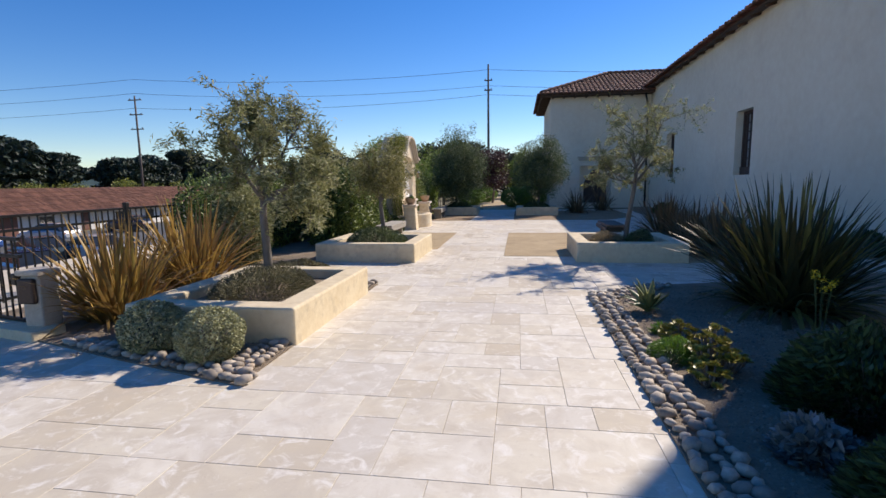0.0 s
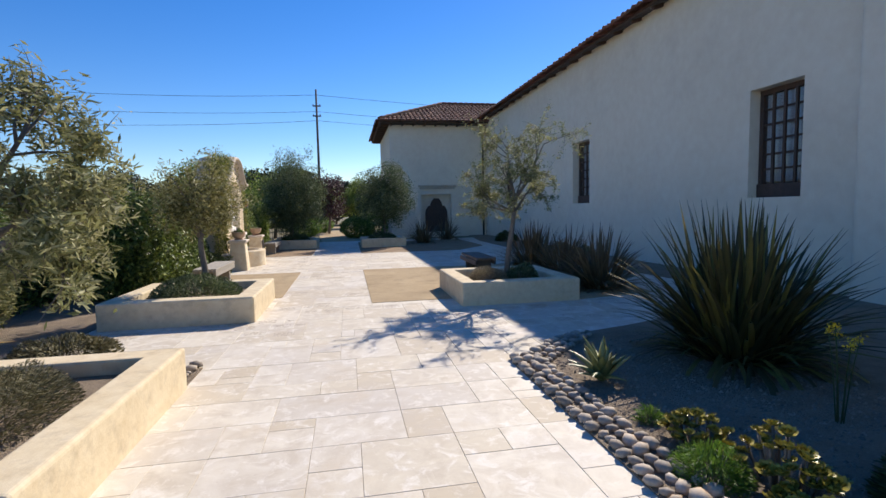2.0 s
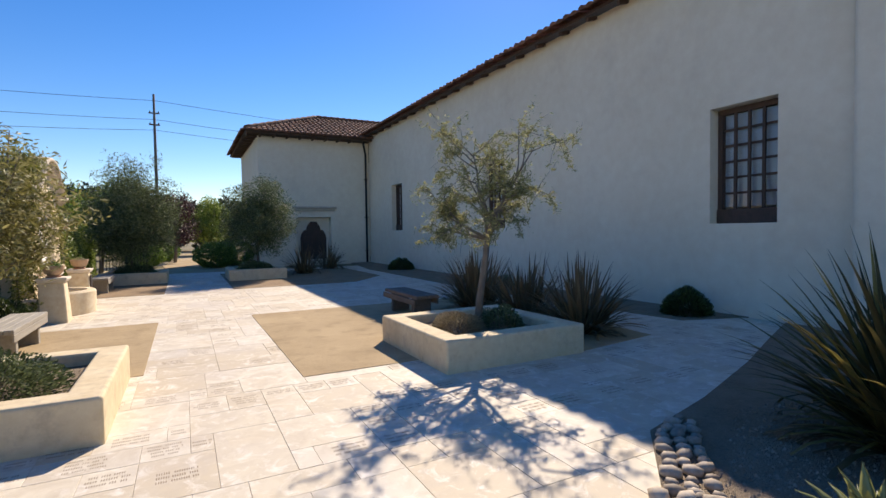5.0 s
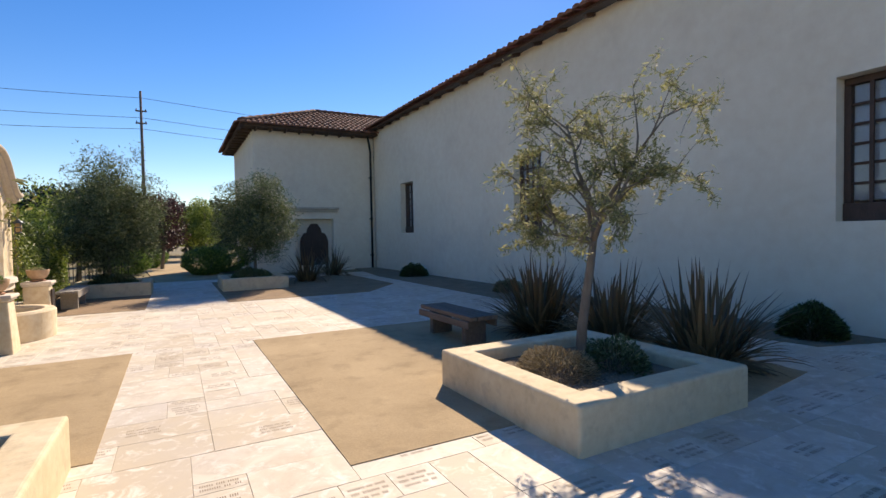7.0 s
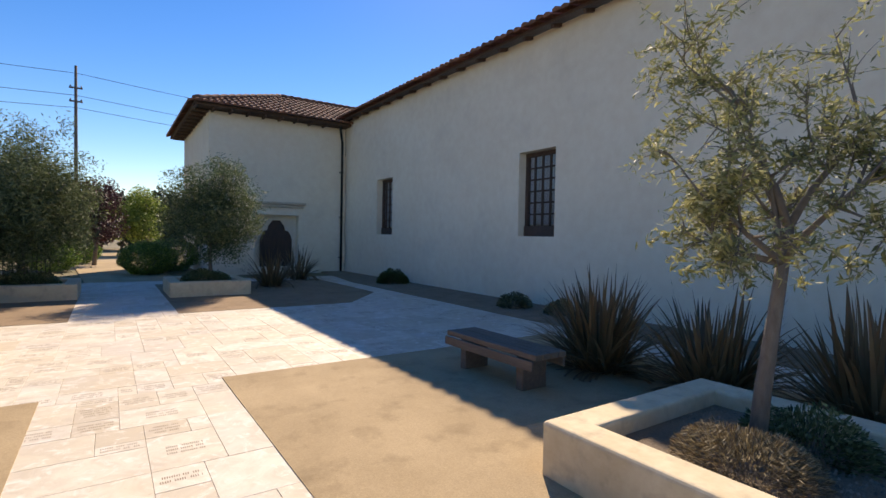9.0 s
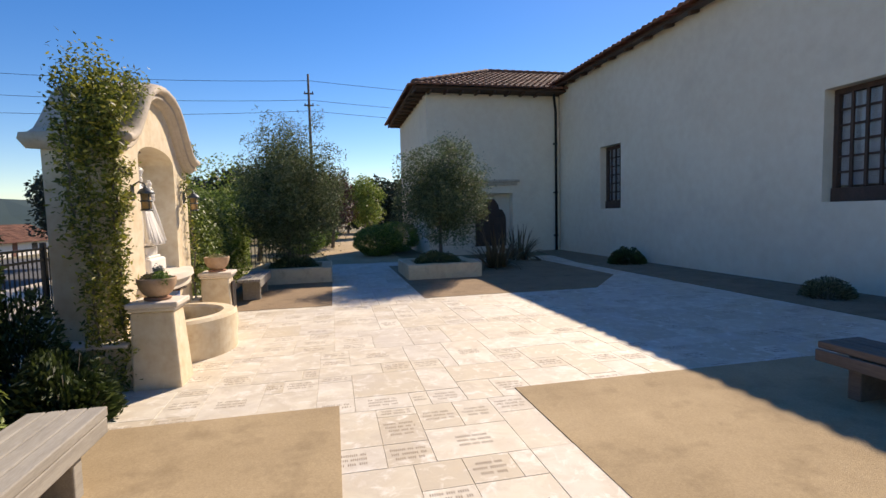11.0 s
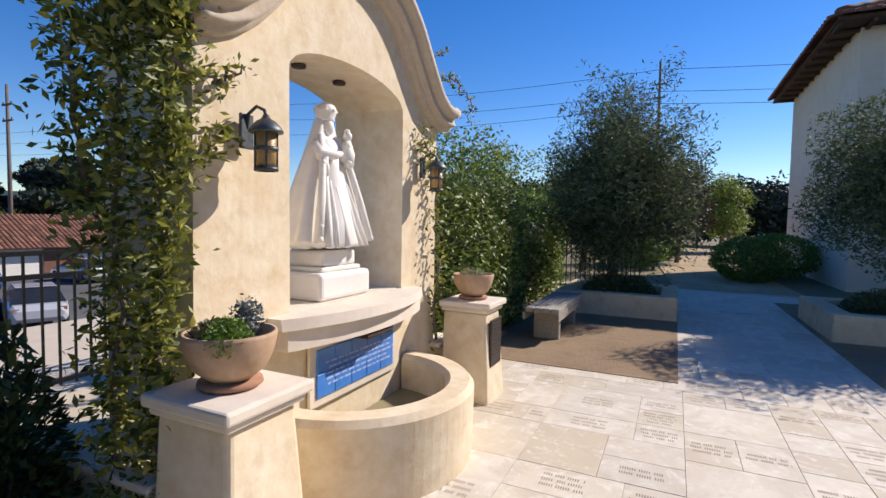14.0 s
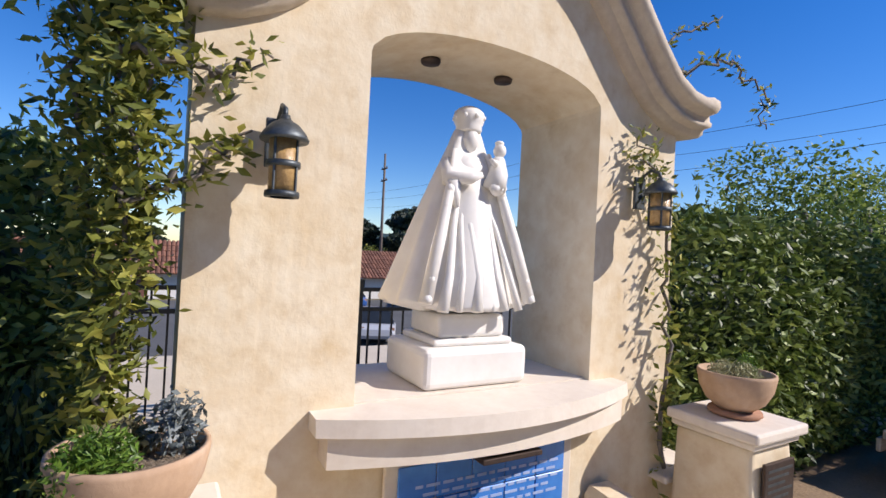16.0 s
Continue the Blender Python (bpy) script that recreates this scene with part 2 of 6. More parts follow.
M["flower_yellow"] = leafy("flower_yellow", (0.55, 0.36, 0.01), (0.72, 0.52, 0.02), (0.8, 0.62, 0.05), 0.6, 0.2)
M["blue_grey_leaf"] = leafy("blue_grey_leaf", (0.10, 0.12, 0.12), (0.19, 0.22, 0.22), (0.32, 0.35, 0.35), 0.6, 0.15)


def blade_mat(name, green, edge, tip):
    m, nt, p = tree_of(name)
    r = nt.nodes.new("ShaderNodeObjectInfo").outputs["Random"]
    g = noise_tex(nt, 9, 4, 0.6, "Object", (6, 6, 0.6))
    base = mixed(nt, ramp(nt, r, [(0.0, (0, 0, 0)), (0.55, (0.15, 0.15, 0.15)), (0.8, (0.7, 0.7, 0.7)), (1.0, (1, 1, 1))]), green, edge)
    col = mixed(nt, ramp(nt, g, [(0.45, (0, 0, 0)), (0.7, (0.6, 0.6, 0.6))]), base, tip)
    nt.links.new(col, p.inputs["Base Color"])
    p.inputs["Roughness"].default_value = 0.5
    tr = nt.nodes.new("ShaderNodeBsdfTranslucent")
    nt.links.new(col, tr.inputs[0])
    mx = nt.nodes.new("ShaderNodeMixShader")
    mx.inputs[0].default_value = 0.3
    nt.links.new(p.outputs[0], mx.inputs[1])
    nt.links.new(tr.outputs[0], mx.inputs[2])
    nt.links.new(mx.outputs[0], nt.nodes["Material Output"].inputs[0])
    return m


M["flax_green"] = blade_mat("flax_green", (0.052, 0.048, 0.020), (0.26, 0.22, 0.055), (0.12, 0.085, 0.035))
M["flax_orange"] = blade_mat("flax_orange", (0.24, 0.16, 0.05), (0.60, 0.40, 0.09), (0.38, 0.15, 0.06))
M["flax_bronze"] = blade_mat("flax_bronze", (0.15, 0.10, 0.05), (0.34, 0.22, 0.11), (0.24, 0.11, 0.065))
M["agave"] = surface("agave", (0.14, 0.17, 0.06), (0.26, 0.26, 0.10), 8, 3, 0.45, 0.1)
M["curtain"] = surface("curtain", (0.42, 0.42, 0.44), (0.55, 0.55, 0.57), 10, 2, 0.8, 0.1)


def glass():
    m, nt, p = tree_of("window_glass")
    p.inputs["Base Color"].default_value = (0.8, 0.85, 0.9, 1)
    p.inputs["Roughness"].default_value = 0.03
    p.inputs["Transmission Weight"].default_value = 1.0
    p.inputs["IOR"].default_value = 1.45
    return m


M["glass"] = glass()


def car_paint(name, c):
    m, nt, p = tree_of(name)
    p.inputs["Base Color"].default_value = (*c, 1)
    p.inputs["Roughness"].default_value, p.inputs["Coat Weight"].default_value = 0.3, 1.0
    return m


def water_mat():
    m, nt, p = tree_of("water")
    p.inputs["Base Color"].default_value = (0.25, 0.22, 0.12, 1)
    p.inputs["Roughness"].default_value = 0.05
    return m


M["water"] = water_mat()


# ---- mesh helpers ----
def mesh_from(name, verts, faces, mat, smooth=False):
    me = bpy.data.meshes.new(name)
    me.from_pydata(verts, [], faces)
    me.materials.append(mat)
    if smooth:
        me.polygons.foreach_set("use_smooth", [True] * len(me.polygons))
    me.update()
    return me


def finish(bm, name, mat, smooth=False):
    me = bpy.data.meshes.new(name)
    bmesh.ops.recalc_face_normals(bm, faces=bm.faces)
    bm.to_mesh(me)
    bm.free()
    me.materials.append(mat)
    if smooth:
        me.polygons.foreach_set("use_smooth", [True] * len(me.polygons))
    return me


def thing(name, label, category, at=(0, 0, 0), turn=0.0, group="", kind=""):
    ob = new(name)
    ob.matrix_world = pose(*at, 0, 0, turn)
    ob.empty_display_size = 0.1
    return tagged(ob, label, category, group, kind)


def part(name, bm, mat, parent, label="", smooth=False):
    me = finish(bm, name, mat, smooth) if isinstance(bm, bmesh.types.BMesh) else bm
    ob = new(name, me)
    ob.parent = parent
    if label:
        tagged(ob, label)
    return ob


def solid(name, bm, mat, label, category, at=(0, 0, 0), turn=0.0, group="", kind="", smooth=False):
    me = finish(bm, name, mat, smooth) if isinstance(bm, bmesh.types.BMesh) else bm
    ob = new(name, me)
    ob.matrix_world = pose(*at, 0, 0, turn)
    return tagged(ob, label, category, group, kind)


def add_box(bm, x0, x1, y0, y1, z0, z1, bevel=0.0, segs=2):
    geom = bmesh.ops.create_cube(bm, size=1)
    vs = geom["verts"]
    for v in vs:
        v.co = Vector((x0 + (v.co.x + 0.5) * (x1 - x0), y0 + (v.co.y + 0.5) * (y1 - y0), z0 + (v.co.z + 0.5) * (z1 - z0)))
    if bevel:
        es = {e for v in vs for e in v.link_edges}
        bmesh.ops.bevel(bm, geom=list(es), offset=bevel, segments=segs, affect="EDGES", profile=0.5)
    return bm


def box(x0, x1, y0, y1, z0, z1, bevel=0.0, segs=2):
    return add_box(bmesh.new(), x0, x1, y0, y1, z0, z1, bevel, segs)


def add_lathe(bm, profile, sides=24, centre=(0, 0, 0), a0=0.0, a1=2 * math.pi):
    """Turn a profile of (radius, height) about z."""
    closed = abs(a1 - a0 - 2 * math.pi) < 1e-6
    n = sides if closed else sides + 1
    rings = []
    for i in range(n):
        a = a0 + (a1 - a0) * i / sides
        rings.append([bm.verts.new((centre[0] + r * math.cos(a), centre[1] + r * math.sin(a), centre[2] + z)) for r, z in profile])
    for i in range(sides):
        p, q = rings[i], rings[(i + 1) % n]
        for j in range(len(profile) - 1):
            bm.faces.new((p[j], q[j], q[j + 1], p[j + 1]))
    if not closed and len(profile) > 2:
        bm.faces.new(rings[0])
        bm.faces.new(list(reversed(rings[-1])))
    bmesh.ops.remove_doubles(bm, verts=bm.verts, dist=1e-5)
    return bm


def add_tube(bm, points, radii, sides=8):
    """A tapered tube along points."""
    pts = [Vector(p) for p in points]
    rings = []
    for i, p in enumerate(pts):
        d = (pts[min(i + 1, len(pts) - 1)] - pts[max(i - 1, 0)]).normalized()
        side = d.orthogonal().normalized() if i == 0 else (last - d * last.dot(d)).normalized()
        last = side
        up = d.cross(side)
        rings.append([bm.verts.new(p + (side * math.cos(a) + up * math.sin(a)) * radii[i]) for a in (2 * math.pi * k / sides for k in range(sides))])
    for a, b in zip(rings, rings[1:]):
        for k in range(sides):
            bm.faces.new((a[k], a[(k + 1) % sides], b[(k + 1) % sides], b[k]))
    bm.faces.new(list(reversed(rings[0])))
    bm.faces.new(rings[-1])
    return bm


def leaves_mesh(name, points, mat, size, ratio=0.28, seed=1, spread=0.0, up=0.2, droop=0.0):
    """Many small folded leaves at points: six corners, four triangles each."""
    rng = np.random.default_rng(seed)
    c = np.asarray(points, float)
    n = len(c)
    if spread:
        c = c + rng.normal(0, spread, (n, 3))
    d = rng.normal(0, 1, (n, 3))
    d[:, 2] = d[:, 2] * 0.7 + up - droop
    d /= np.linalg.norm(d, axis=1)[:, None]
    s = np.cross(d, rng.normal(0, 1, (n, 3)))
    s /= np.linalg.norm(s, axis=1)[:, None] + 1e-9
    k = np.cross(d, s)
    L = (size * rng.uniform(0.6, 1.35, n))[:, None]
    W = L * ratio
    v = np.stack([c - d * L * 0.5, c + s * W * 0.5 + k * W * 0.15, c + d * L * 0.5, c - s * W * 0.5 + k * W * 0.15], 1).reshape(-1, 3)
    i = np.arange(n)[:, None] * 4
    f = np.concatenate([i + [0, 1, 2], i + [0, 2, 3]], 1).reshape(-1, 3)
    me = bpy.data.meshes.new(name)
    me.vertices.add(len(v))
    me.vertices.foreach_set("co", v.ravel())
    me.loops.add(f.size)
    me.loops.foreach_set("vertex_index", f.ravel().astype(np.int32))
    me.polygons.add(len(f))
    me.polygons.foreach_set("loop_start", np.arange(0, f.size, 3, dtype=np.int32))
    me.polygons.foreach_set("loop_total", np.full(len(f), 3, dtype=np.int32))
    me.update(calc_edges=True)
    me.materials.append(mat)
    return me


def shell_points(rng, n, size, lumps=7.0, depth=0.25, power=2.0):
    """Points near the skin of a lumpy rounded block of half sizes."""
    d = rng.normal(0, 1, (n, 3))
    d /= np.linalg.norm(d, axis=1)[:, None]
    e = 1.0 / (np.abs(d) ** power).sum(1) ** (1.0 / power)
    p = d * e[:, None] * (1 - depth * rng.random(n)[:, None] ** 1.5)
    w = np.array([1 + 0.10 * noise.noise(Vector(q * lumps / 3.0)) + 0.05 * noise.noise(Vector(q * lumps)) for q in p])
    return p * w[:, None] * np.asarray(size)


# ---- ground and beds ----
def slab_solid(pts, z0, z1):
    bm = bmesh.new()
    f = bm.faces.new([bm.verts.new((x, y, z1)) for x, y in pts])
    r = bmesh.ops.extrude_face_region(bm, geom=[f])
    for v in r["geom"]:
        if isinstance(v, bmesh.types.BMVert):
            v.co.z = z0
    return bm


def ground_mesh():
    """One sheet: level round the court, falling to the lower lot beyond the fence, out to the horizon."""
    xs = [-900, -300, -120, -60, -30, -14, -11, -9.5, -8.2, -5, 0, 5, 12, 40, 120, 300, 900]
    ys = [-900, -300, -80, -20, 0, 10, 20, 30, 45, 70, 120, 300, 900]
    verts, faces = [], []
    for y in ys:
        for x in xs:
            z = -0.04
            if x < -8:
                z = -0.04 - 2.58 * min(1, (-8 - x) / 6)
            verts.append((x, y, z))
    w = len(xs)
    for j in range(len(ys) - 1):
        for i in range(w - 1):
            a = j * w + i
            faces.append((a, a + 1, a + w + 1, a + w))
    return mesh_from("ground", verts, faces, M["gravel_ground"])


solid("ground", ground_mesh(), None, "dry gravelly ground around the paved court", "ground", kind="structure")
solid("parking_lot", slab_solid([(-41, -20), (-15.0, -20), (-15.0, 80), (-41, 80)], -2.64, -2.60), M["asphalt"], "grey asphalt parking lot below the court", "road", kind="structure")

BED_RIGHT = [(0.86, -6.0), (0.86, 6.92), (1.66, 7.68), (2.7, 7.95), (4.2, 8.45), (5.75, 9.05), (6.98, 9.5), (6.98, -6.0)]
BED_LEFT = [(-2.10, 3.77), (-2.10, 7.50), (-2.9, 7.50), (-6.2, 7.9), (-6.2, 5.0), (-4.40, 4.46), (-3.35, 4.13)]
SAND_RIGHT = [(-0.32, 10.45), (1.04, 10.45), (1.04, 9.78), (2.95, 9.78), (4.5, 10.0), (4.6, 15.05), (-0.32, 15.05)]
SAND_LEFT = [(-4.3, 11.4), (-1.84, 11.4), (-1.84, 15.05), (-4.3, 15.05)]
SAND_FAR_LEFT = [(-4.2, 19.75), (-1.9, 19.75), (-1.9, 24.6), (-4.2, 24.6)]
SAND_FAR_RIGHT = [(-0.22, 19.95), (3.3, 19.95), (4.7, 21.6), (4.7, 26.0), (-0.22, 26.0)]
WALL_BED = [(5.85, 10.5), (7.02, 10.1), (7.02, 29.2), (6.0, 29.2), (5.3, 24.5), (5.25, 16.0)]
BED_HEDGE = [(-7.6, 7.95), (-4.0, 7.95), (-4.0, 11.3), (-4.3, 11.3), (-4.3, 15.4), (-7.6, 15.4)]

solid("planting_bed_right", slab_solid(BED_RIGHT, -0.06, 0.014), M["soil"], "bare grey-brown soil bed under the church wall", "garden bed", kind="structure")
solid("planting_bed_left", slab_solid(BED_LEFT, -0.06, 0.014), M["soil"], "dark soil bed with shrubs beside the gate", "garden bed", kind="structure")
solid("sand_court_right", slab_solid(SAND_RIGHT, -0.06, 0.006), M["sand"], "tan decomposed granite square beside the paved walk", "ground", kind="structure")
solid("sand_court_left", slab_solid(SAND_LEFT, -0.06, 0.006), M["sand"], "tan decomposed granite strip with a bench", "ground", kind="structure")
solid("sand_court_far_left", slab_solid(SAND_FAR_LEFT, -0.06, 0.006), M["earth"], "brown decomposed granite square past the fountain", "ground", kind="structure")
solid("sand_court_far_right", slab_solid(SAND_FAR_RIGHT, -0.06, 0.006), M["earth"], "brown decomposed granite square before the far wing", "ground", kind="structure")
solid("planting_bed_wall", slab_solid(WALL_BED, -0.06, 0.012), M["soil"], "narrow soil bed along the long wall", "garden bed", kind="structure")
solid("planting_bed_hedge", slab_solid(BED_HEDGE, -0.06, 0.016), M["soil"], "dark soil bed under the clipped hedge", "garden bed", kind="structure")
solid("gravel_path", slab_solid([(-1.9, 27.2), (0.6, 27.4), (0.3, 36.0), (2.5, 60.0), (-3.5, 60.0), (-2.6, 36.0)], -0.06, -0.008), M["sand"], "pale gravel path leading away between shrubs", "path", kind="structure")


# ---- church: long wall, far wing, roofs ----
WALL_X, WING_Y = 7.05, 29.28


def wall_sheet(us, vs, holes, thick, place):
    """A wall with real openings: us, vs are the cuts, holes the cells left open; place(u, v, d) sets a corner at depth d."""
    bm = bmesh.new()
    got = {}

    def vert(i, j, d):
        if (i, j, d) not in got:
            got[i, j, d] = bm.verts.new(place(us[i], vs[j], d * thick))
        return got[i, j, d]

    full = {(i, j) for i in range(len(us) - 1) for j in range(len(vs) - 1)} - set(holes)
    for i, j in full:
        bm.faces.new([vert(*c, 0) for c in ((i, j), (i + 1, j), (i + 1, j + 1), (i, j + 1))])
        bm.faces.new([vert(*c, 1) for c in ((i, j), (i, j + 1), (i + 1, j + 1), (i + 1, j))])
        for (di, dj), (a, b) in {(-1, 0): ((i, j), (i, j + 1)), (1, 0): ((i + 1, j + 1), (i + 1, j)), (0, -1): ((i + 1, j), (i, j)), (0, 1): ((i, j + 1), (i + 1, j + 1))}.items():
            if (i + di, j + dj) not in full:
                bm.faces.new([vert(*a, 0), vert(*b, 0), vert(*b, 1), vert(*a, 1)])
    return bm


WINDOWS = [(9.68, 10.83), (17.26, 18.46), (25.02, 26.24)]
W_SILL, W_HEAD = 1.60, 3.65
us = [8.602] + [v for w in WINDOWS for v in w] + [WING_Y]
bm = wall_sheet(us, [-0.3, W_SILL, W_HEAD, 6.36], [(1, 1), (3, 1), (5, 1)], 0.75, lambda u, v, d: (WALL_X + d, u, v))
solid("wall_long", bm, M["limewash"], "long cream limewashed adobe church wall with deep windows", "wall", kind="structure")
bm = box(6.80, 13.0, -8.0, 8.6, -0.3, 6.6, 0.10, 4)
solid("wall_near", bm, M["limewash"], "cream plastered near wing with rounded corner", "wall", kind="structure")
# unseen tall block, its form assumed, added to cast the slanting shadow on the near bed
bm = box(7.9, 11.5, 8.9, 12.6, 5.5, 11.0, 0.08, 3)
solid("wall_tower", bm, M["limewash"], "unseen plain plastered block above the roof, added for its shadow", "wall", kind="structure")
bm = wall_sheet([1.70, 3.35, 5.05, 7.03], [-0.3, 0.25, 2.30, 6.05], [(1, 1)], 0.5, lambda u, v, d: (u, WING_Y + d, v))
solid("wall_wing_south", bm, M["limewash"], "cream plastered end wall of the far wing", "wall", kind="structure")
solid("wall_wing_west", box(1.70, 2.00, WING_Y + 0.502, 36.45, -0.3, 6.05), M["limewash"], "cream plastered side wall of the far wing", "wall", kind="structure")
solid("wall_wing_north", box(2.002, 13.0, 35.95, 36.45, -0.3, 6.05), M["limewash"], "cream plastered back wall of the far wing", "wall", kind="structure")
solid("wall_long_back", box(13.002, 13.5, -8.0, 36.45, -0.3, 6.05), M["limewash"], "plain plastered wall closing the church", "wall", kind="structure")
solid("wall_inner", box(WALL_X + 1.6, WALL_X + 1.8, 8.9, 29.0, -0.2, 5.9), M["limewash"], "plain inner wall behind the windows", "wall", kind="structure")


def barrel_roof(name, rows, mat, pitch_step=0.40):
    """Barrel tiles laid in courses: rows of (start, down, across, count_across, count_down) in the roof's plane."""
    verts, faces = [], []
    for p0, down, across, na, nd, keep in rows:
        p0, down, across = Vector(p0), Vector(down), Vector(across)
        nrm = across.cross(down).normalized()
        if nrm.z < 0:
            nrm = -nrm
        L, W = down.length, across.length
        for i in range(na):
            for j in range(nd):
                c = p0 + across * (i + 0.5) + down * j
                if not keep(c + down * 0.5):
                    continue
                jit = 0.012 * math.sin(i * 12.9 + j * 78.2)
                for s in range(5):
                    a = math.pi * s / 4
                    for e, (k, h) in enumerate(((0.0, 0.0), (1.12, 0.035))):
                        r = W * (0.44 + 0.05 * e)
                        verts.append(c + down * k + across.normalized() * (math.cos(a) * r + jit) + nrm * (math.sin(a) * r * 0.75 + h))
                b = len(verts) - 10
                for s in range(4):
                    faces.append((b + 2 * s, b + 2 * s + 2, b + 2 * s + 3, b + 2 * s + 1))
                faces.append((b + 1, b + 3, b + 5, b + 7, b + 9))
    return mesh_from(name, [tuple(v) for v in verts], faces, mat, False)


EAVE_X, EAVE_Z = 6.70, 6.40
RISE = 0.33
# the slope of the long roof
long_roof = thing("roof_long", "red-brown clay barrel tile roof over the long wall", "roof", kind="structure")
bm = bmesh.new()
f = [bm.verts.new(v) for v in ((EAVE_X, -6, EAVE_Z - 0.03), (EAVE_X, 32.5, EAVE_Z - 0.03), (12.0, 32.5, EAVE_Z - 0.03 + RISE * (12.0 - EAVE_X)), (12.0, -6, EAVE_Z - 0.03 + RISE * (12.0 - EAVE_X)))]
g = [bm.verts.new(v.co - Vector((0, 0, 0.07))) for v in f]
bm.faces.new(f), bm.faces.new(list(reversed(g)))
for i in range(4):
    bm.faces.new((f[i], f[(i + 1) % 4], g[(i + 1) % 4], g[i]))
part("boarding", bm, M["eave_wood"], long_roof, "dark stained roof boards")
step = Vector((-0.42, 0, -0.42 * RISE))
part("tile_field", barrel_roof("tile_field", [((EAVE_X + 5.2, 8.8, EAVE_Z + 5.2 * RISE), step, (0, 0.24, 0), 97, 11, lambda c: True)], M["clay_tile"]), None, long_roof)["kind"] = "stuff"


def eave_tile_mesh():
    me = barrel_roof("eave_tile", [((0, -0.12, 0), (-0.46, 0, -0.46 * RISE), (0, 0.24, 0), 1, 1, lambda c: True)], M["clay_tile_one"])
    return me


tile = eave_tile_mesh()
for i in range(97):
    o = part("eave_tile", tile, None, long_roof)
    o.matrix_local = pose(EAVE_X + 0.32, 8.92 + 0.24 * i, EAVE_Z + 0.32 * RISE + 0.012 * math.sin(i * 3.1), 0, 0, 1.6 * math.sin(i * 7.7))
raf = finish(box(0, 0.55, -0.04, 0.04, -0.09, 0.0, 0.012), "rafter_tail", M["eave_wood"])
for i in range(23):
    o = part("rafter_tail", raf, None, long_roof)
    o.matrix_local = pose(EAVE_X + 0.06, 9.1 + 0.9 * i, EAVE_Z - 0.105, 0, -math.degrees(math.atan(RISE)), 0)

# the hipped roof of the far wing
wing_roof = thing("roof_wing", "hipped red-brown clay tile roof of the far wing", "roof", kind="structure")
WING_Z = 6.17
HX0, HX1, HY0, HY1 = 1.14, 13.6, 28.70, 36.95
HR = (HY1 - HY0) / 2
top_z = WING_Z + 0.02 + HR * 0.40
bm = bmesh.new()
c = [bm.verts.new(v) for v in ((HX0, HY0, WING_Z), (HX1, HY0, WING_Z), (HX1, HY1, WING_Z), (HX0, HY1, WING_Z))]
r0, r1 = bm.verts.new((HX0 + HR, HY0 + HR, top_z)), bm.verts.new((HX1 - HR, HY0 + HR, top_z))
bm.faces.new((c[0], c[1], r1, r0)), bm.faces.new((c[1], c[2], r1)), bm.faces.new((c[2], c[3], r0, r1)), bm.faces.new((c[3], c[0], r0))
lo = [bm.verts.new(v.co - Vector((0, 0, 0.09))) for v in c]
bm.faces.new(list(reversed(lo)))
for i in range(4):
    bm.faces.new((c[i], lo[i], lo[(i + 1) % 4], c[(i + 1) % 4]))
part("boarding", bm, M["eave_wood"], wing_roof, "dark stained eave boards")
sl = (top_z - WING_Z) / HR
part("tile_field", barrel_roof("tile_field", [
    ((HX0, HY0 + HR, top_z + 0.02), (0, -0.385, -0.385 * sl), (0.24, 0, 0), 42, 11, lambda c: c.x - HX0 > c.y - HY0 - 0.1 and c.x < 11.5),
    ((HX0 + HR, HY0, top_z + 0.02), (-0.385, 0, -0.385 * sl), (0, 0.24, 0), 35, 11, lambda c: c.y - HY0 > c.x - HX0 - 0.1 and HY1 - c.y > c.x - HX0 - 0.1),
], M["clay_tile"]), None, wing_roof)["kind"] = "stuff"
bm = bmesh.new()
for a, b in (((HX0, HY0, WING_Z + 0.08), (HX0 + HR, HY0 + HR, top_z + 0.10)), ((HX0 + HR, HY0 + HR, top_z + 0.10), (HX1 - HR, HY0 + HR, top_z + 0.10))):
    add_tube(bm, [Vector(a).lerp(Vector(b), k / 24) + Vector((0, 0, 0.03 * (k % 2))) for k in range(25)], [0.11] * 25, 8)
part("ridge_tiles", bm, M["clay_tile_one"], wing_roof, smooth=True)
for i in range(20):
    o = part("rafter_tail", raf, None, wing_roof)
    o.matrix_local = pose(1.2 + 0.6 * i if i < 9 else HX0 + 0.05, HY0 + 0.04 if i < 9 else HY0 + 0.7 + 0.7 * (i - 9), WING_Z - 0.10, 0, 0, 90 if i < 9 else 0)

# downpipe in the inner corner
pipe = thing("downpipe", "dark metal downpipe in the corner of the walls", "downpipe", (6.84, WING_Y - 0.12, 0))
part("pipe", add_tube(bmesh.new(), [(0, 0, 0.02), (0, 0, 5.45), (-0.05, -0.05, 5.62), (-0.20, -0.28, 5.92), (-0.20, -0.32, 6.05)], [0.05] * 5, 10), M["iron"], pipe, smooth=True)
for z in (0.6, 2.3, 4.2):
    part("bracket", box(-0.07, 0.07, -0.03, 0.12, z - 0.03, z + 0.03, 0.005), M["iron"], pipe)


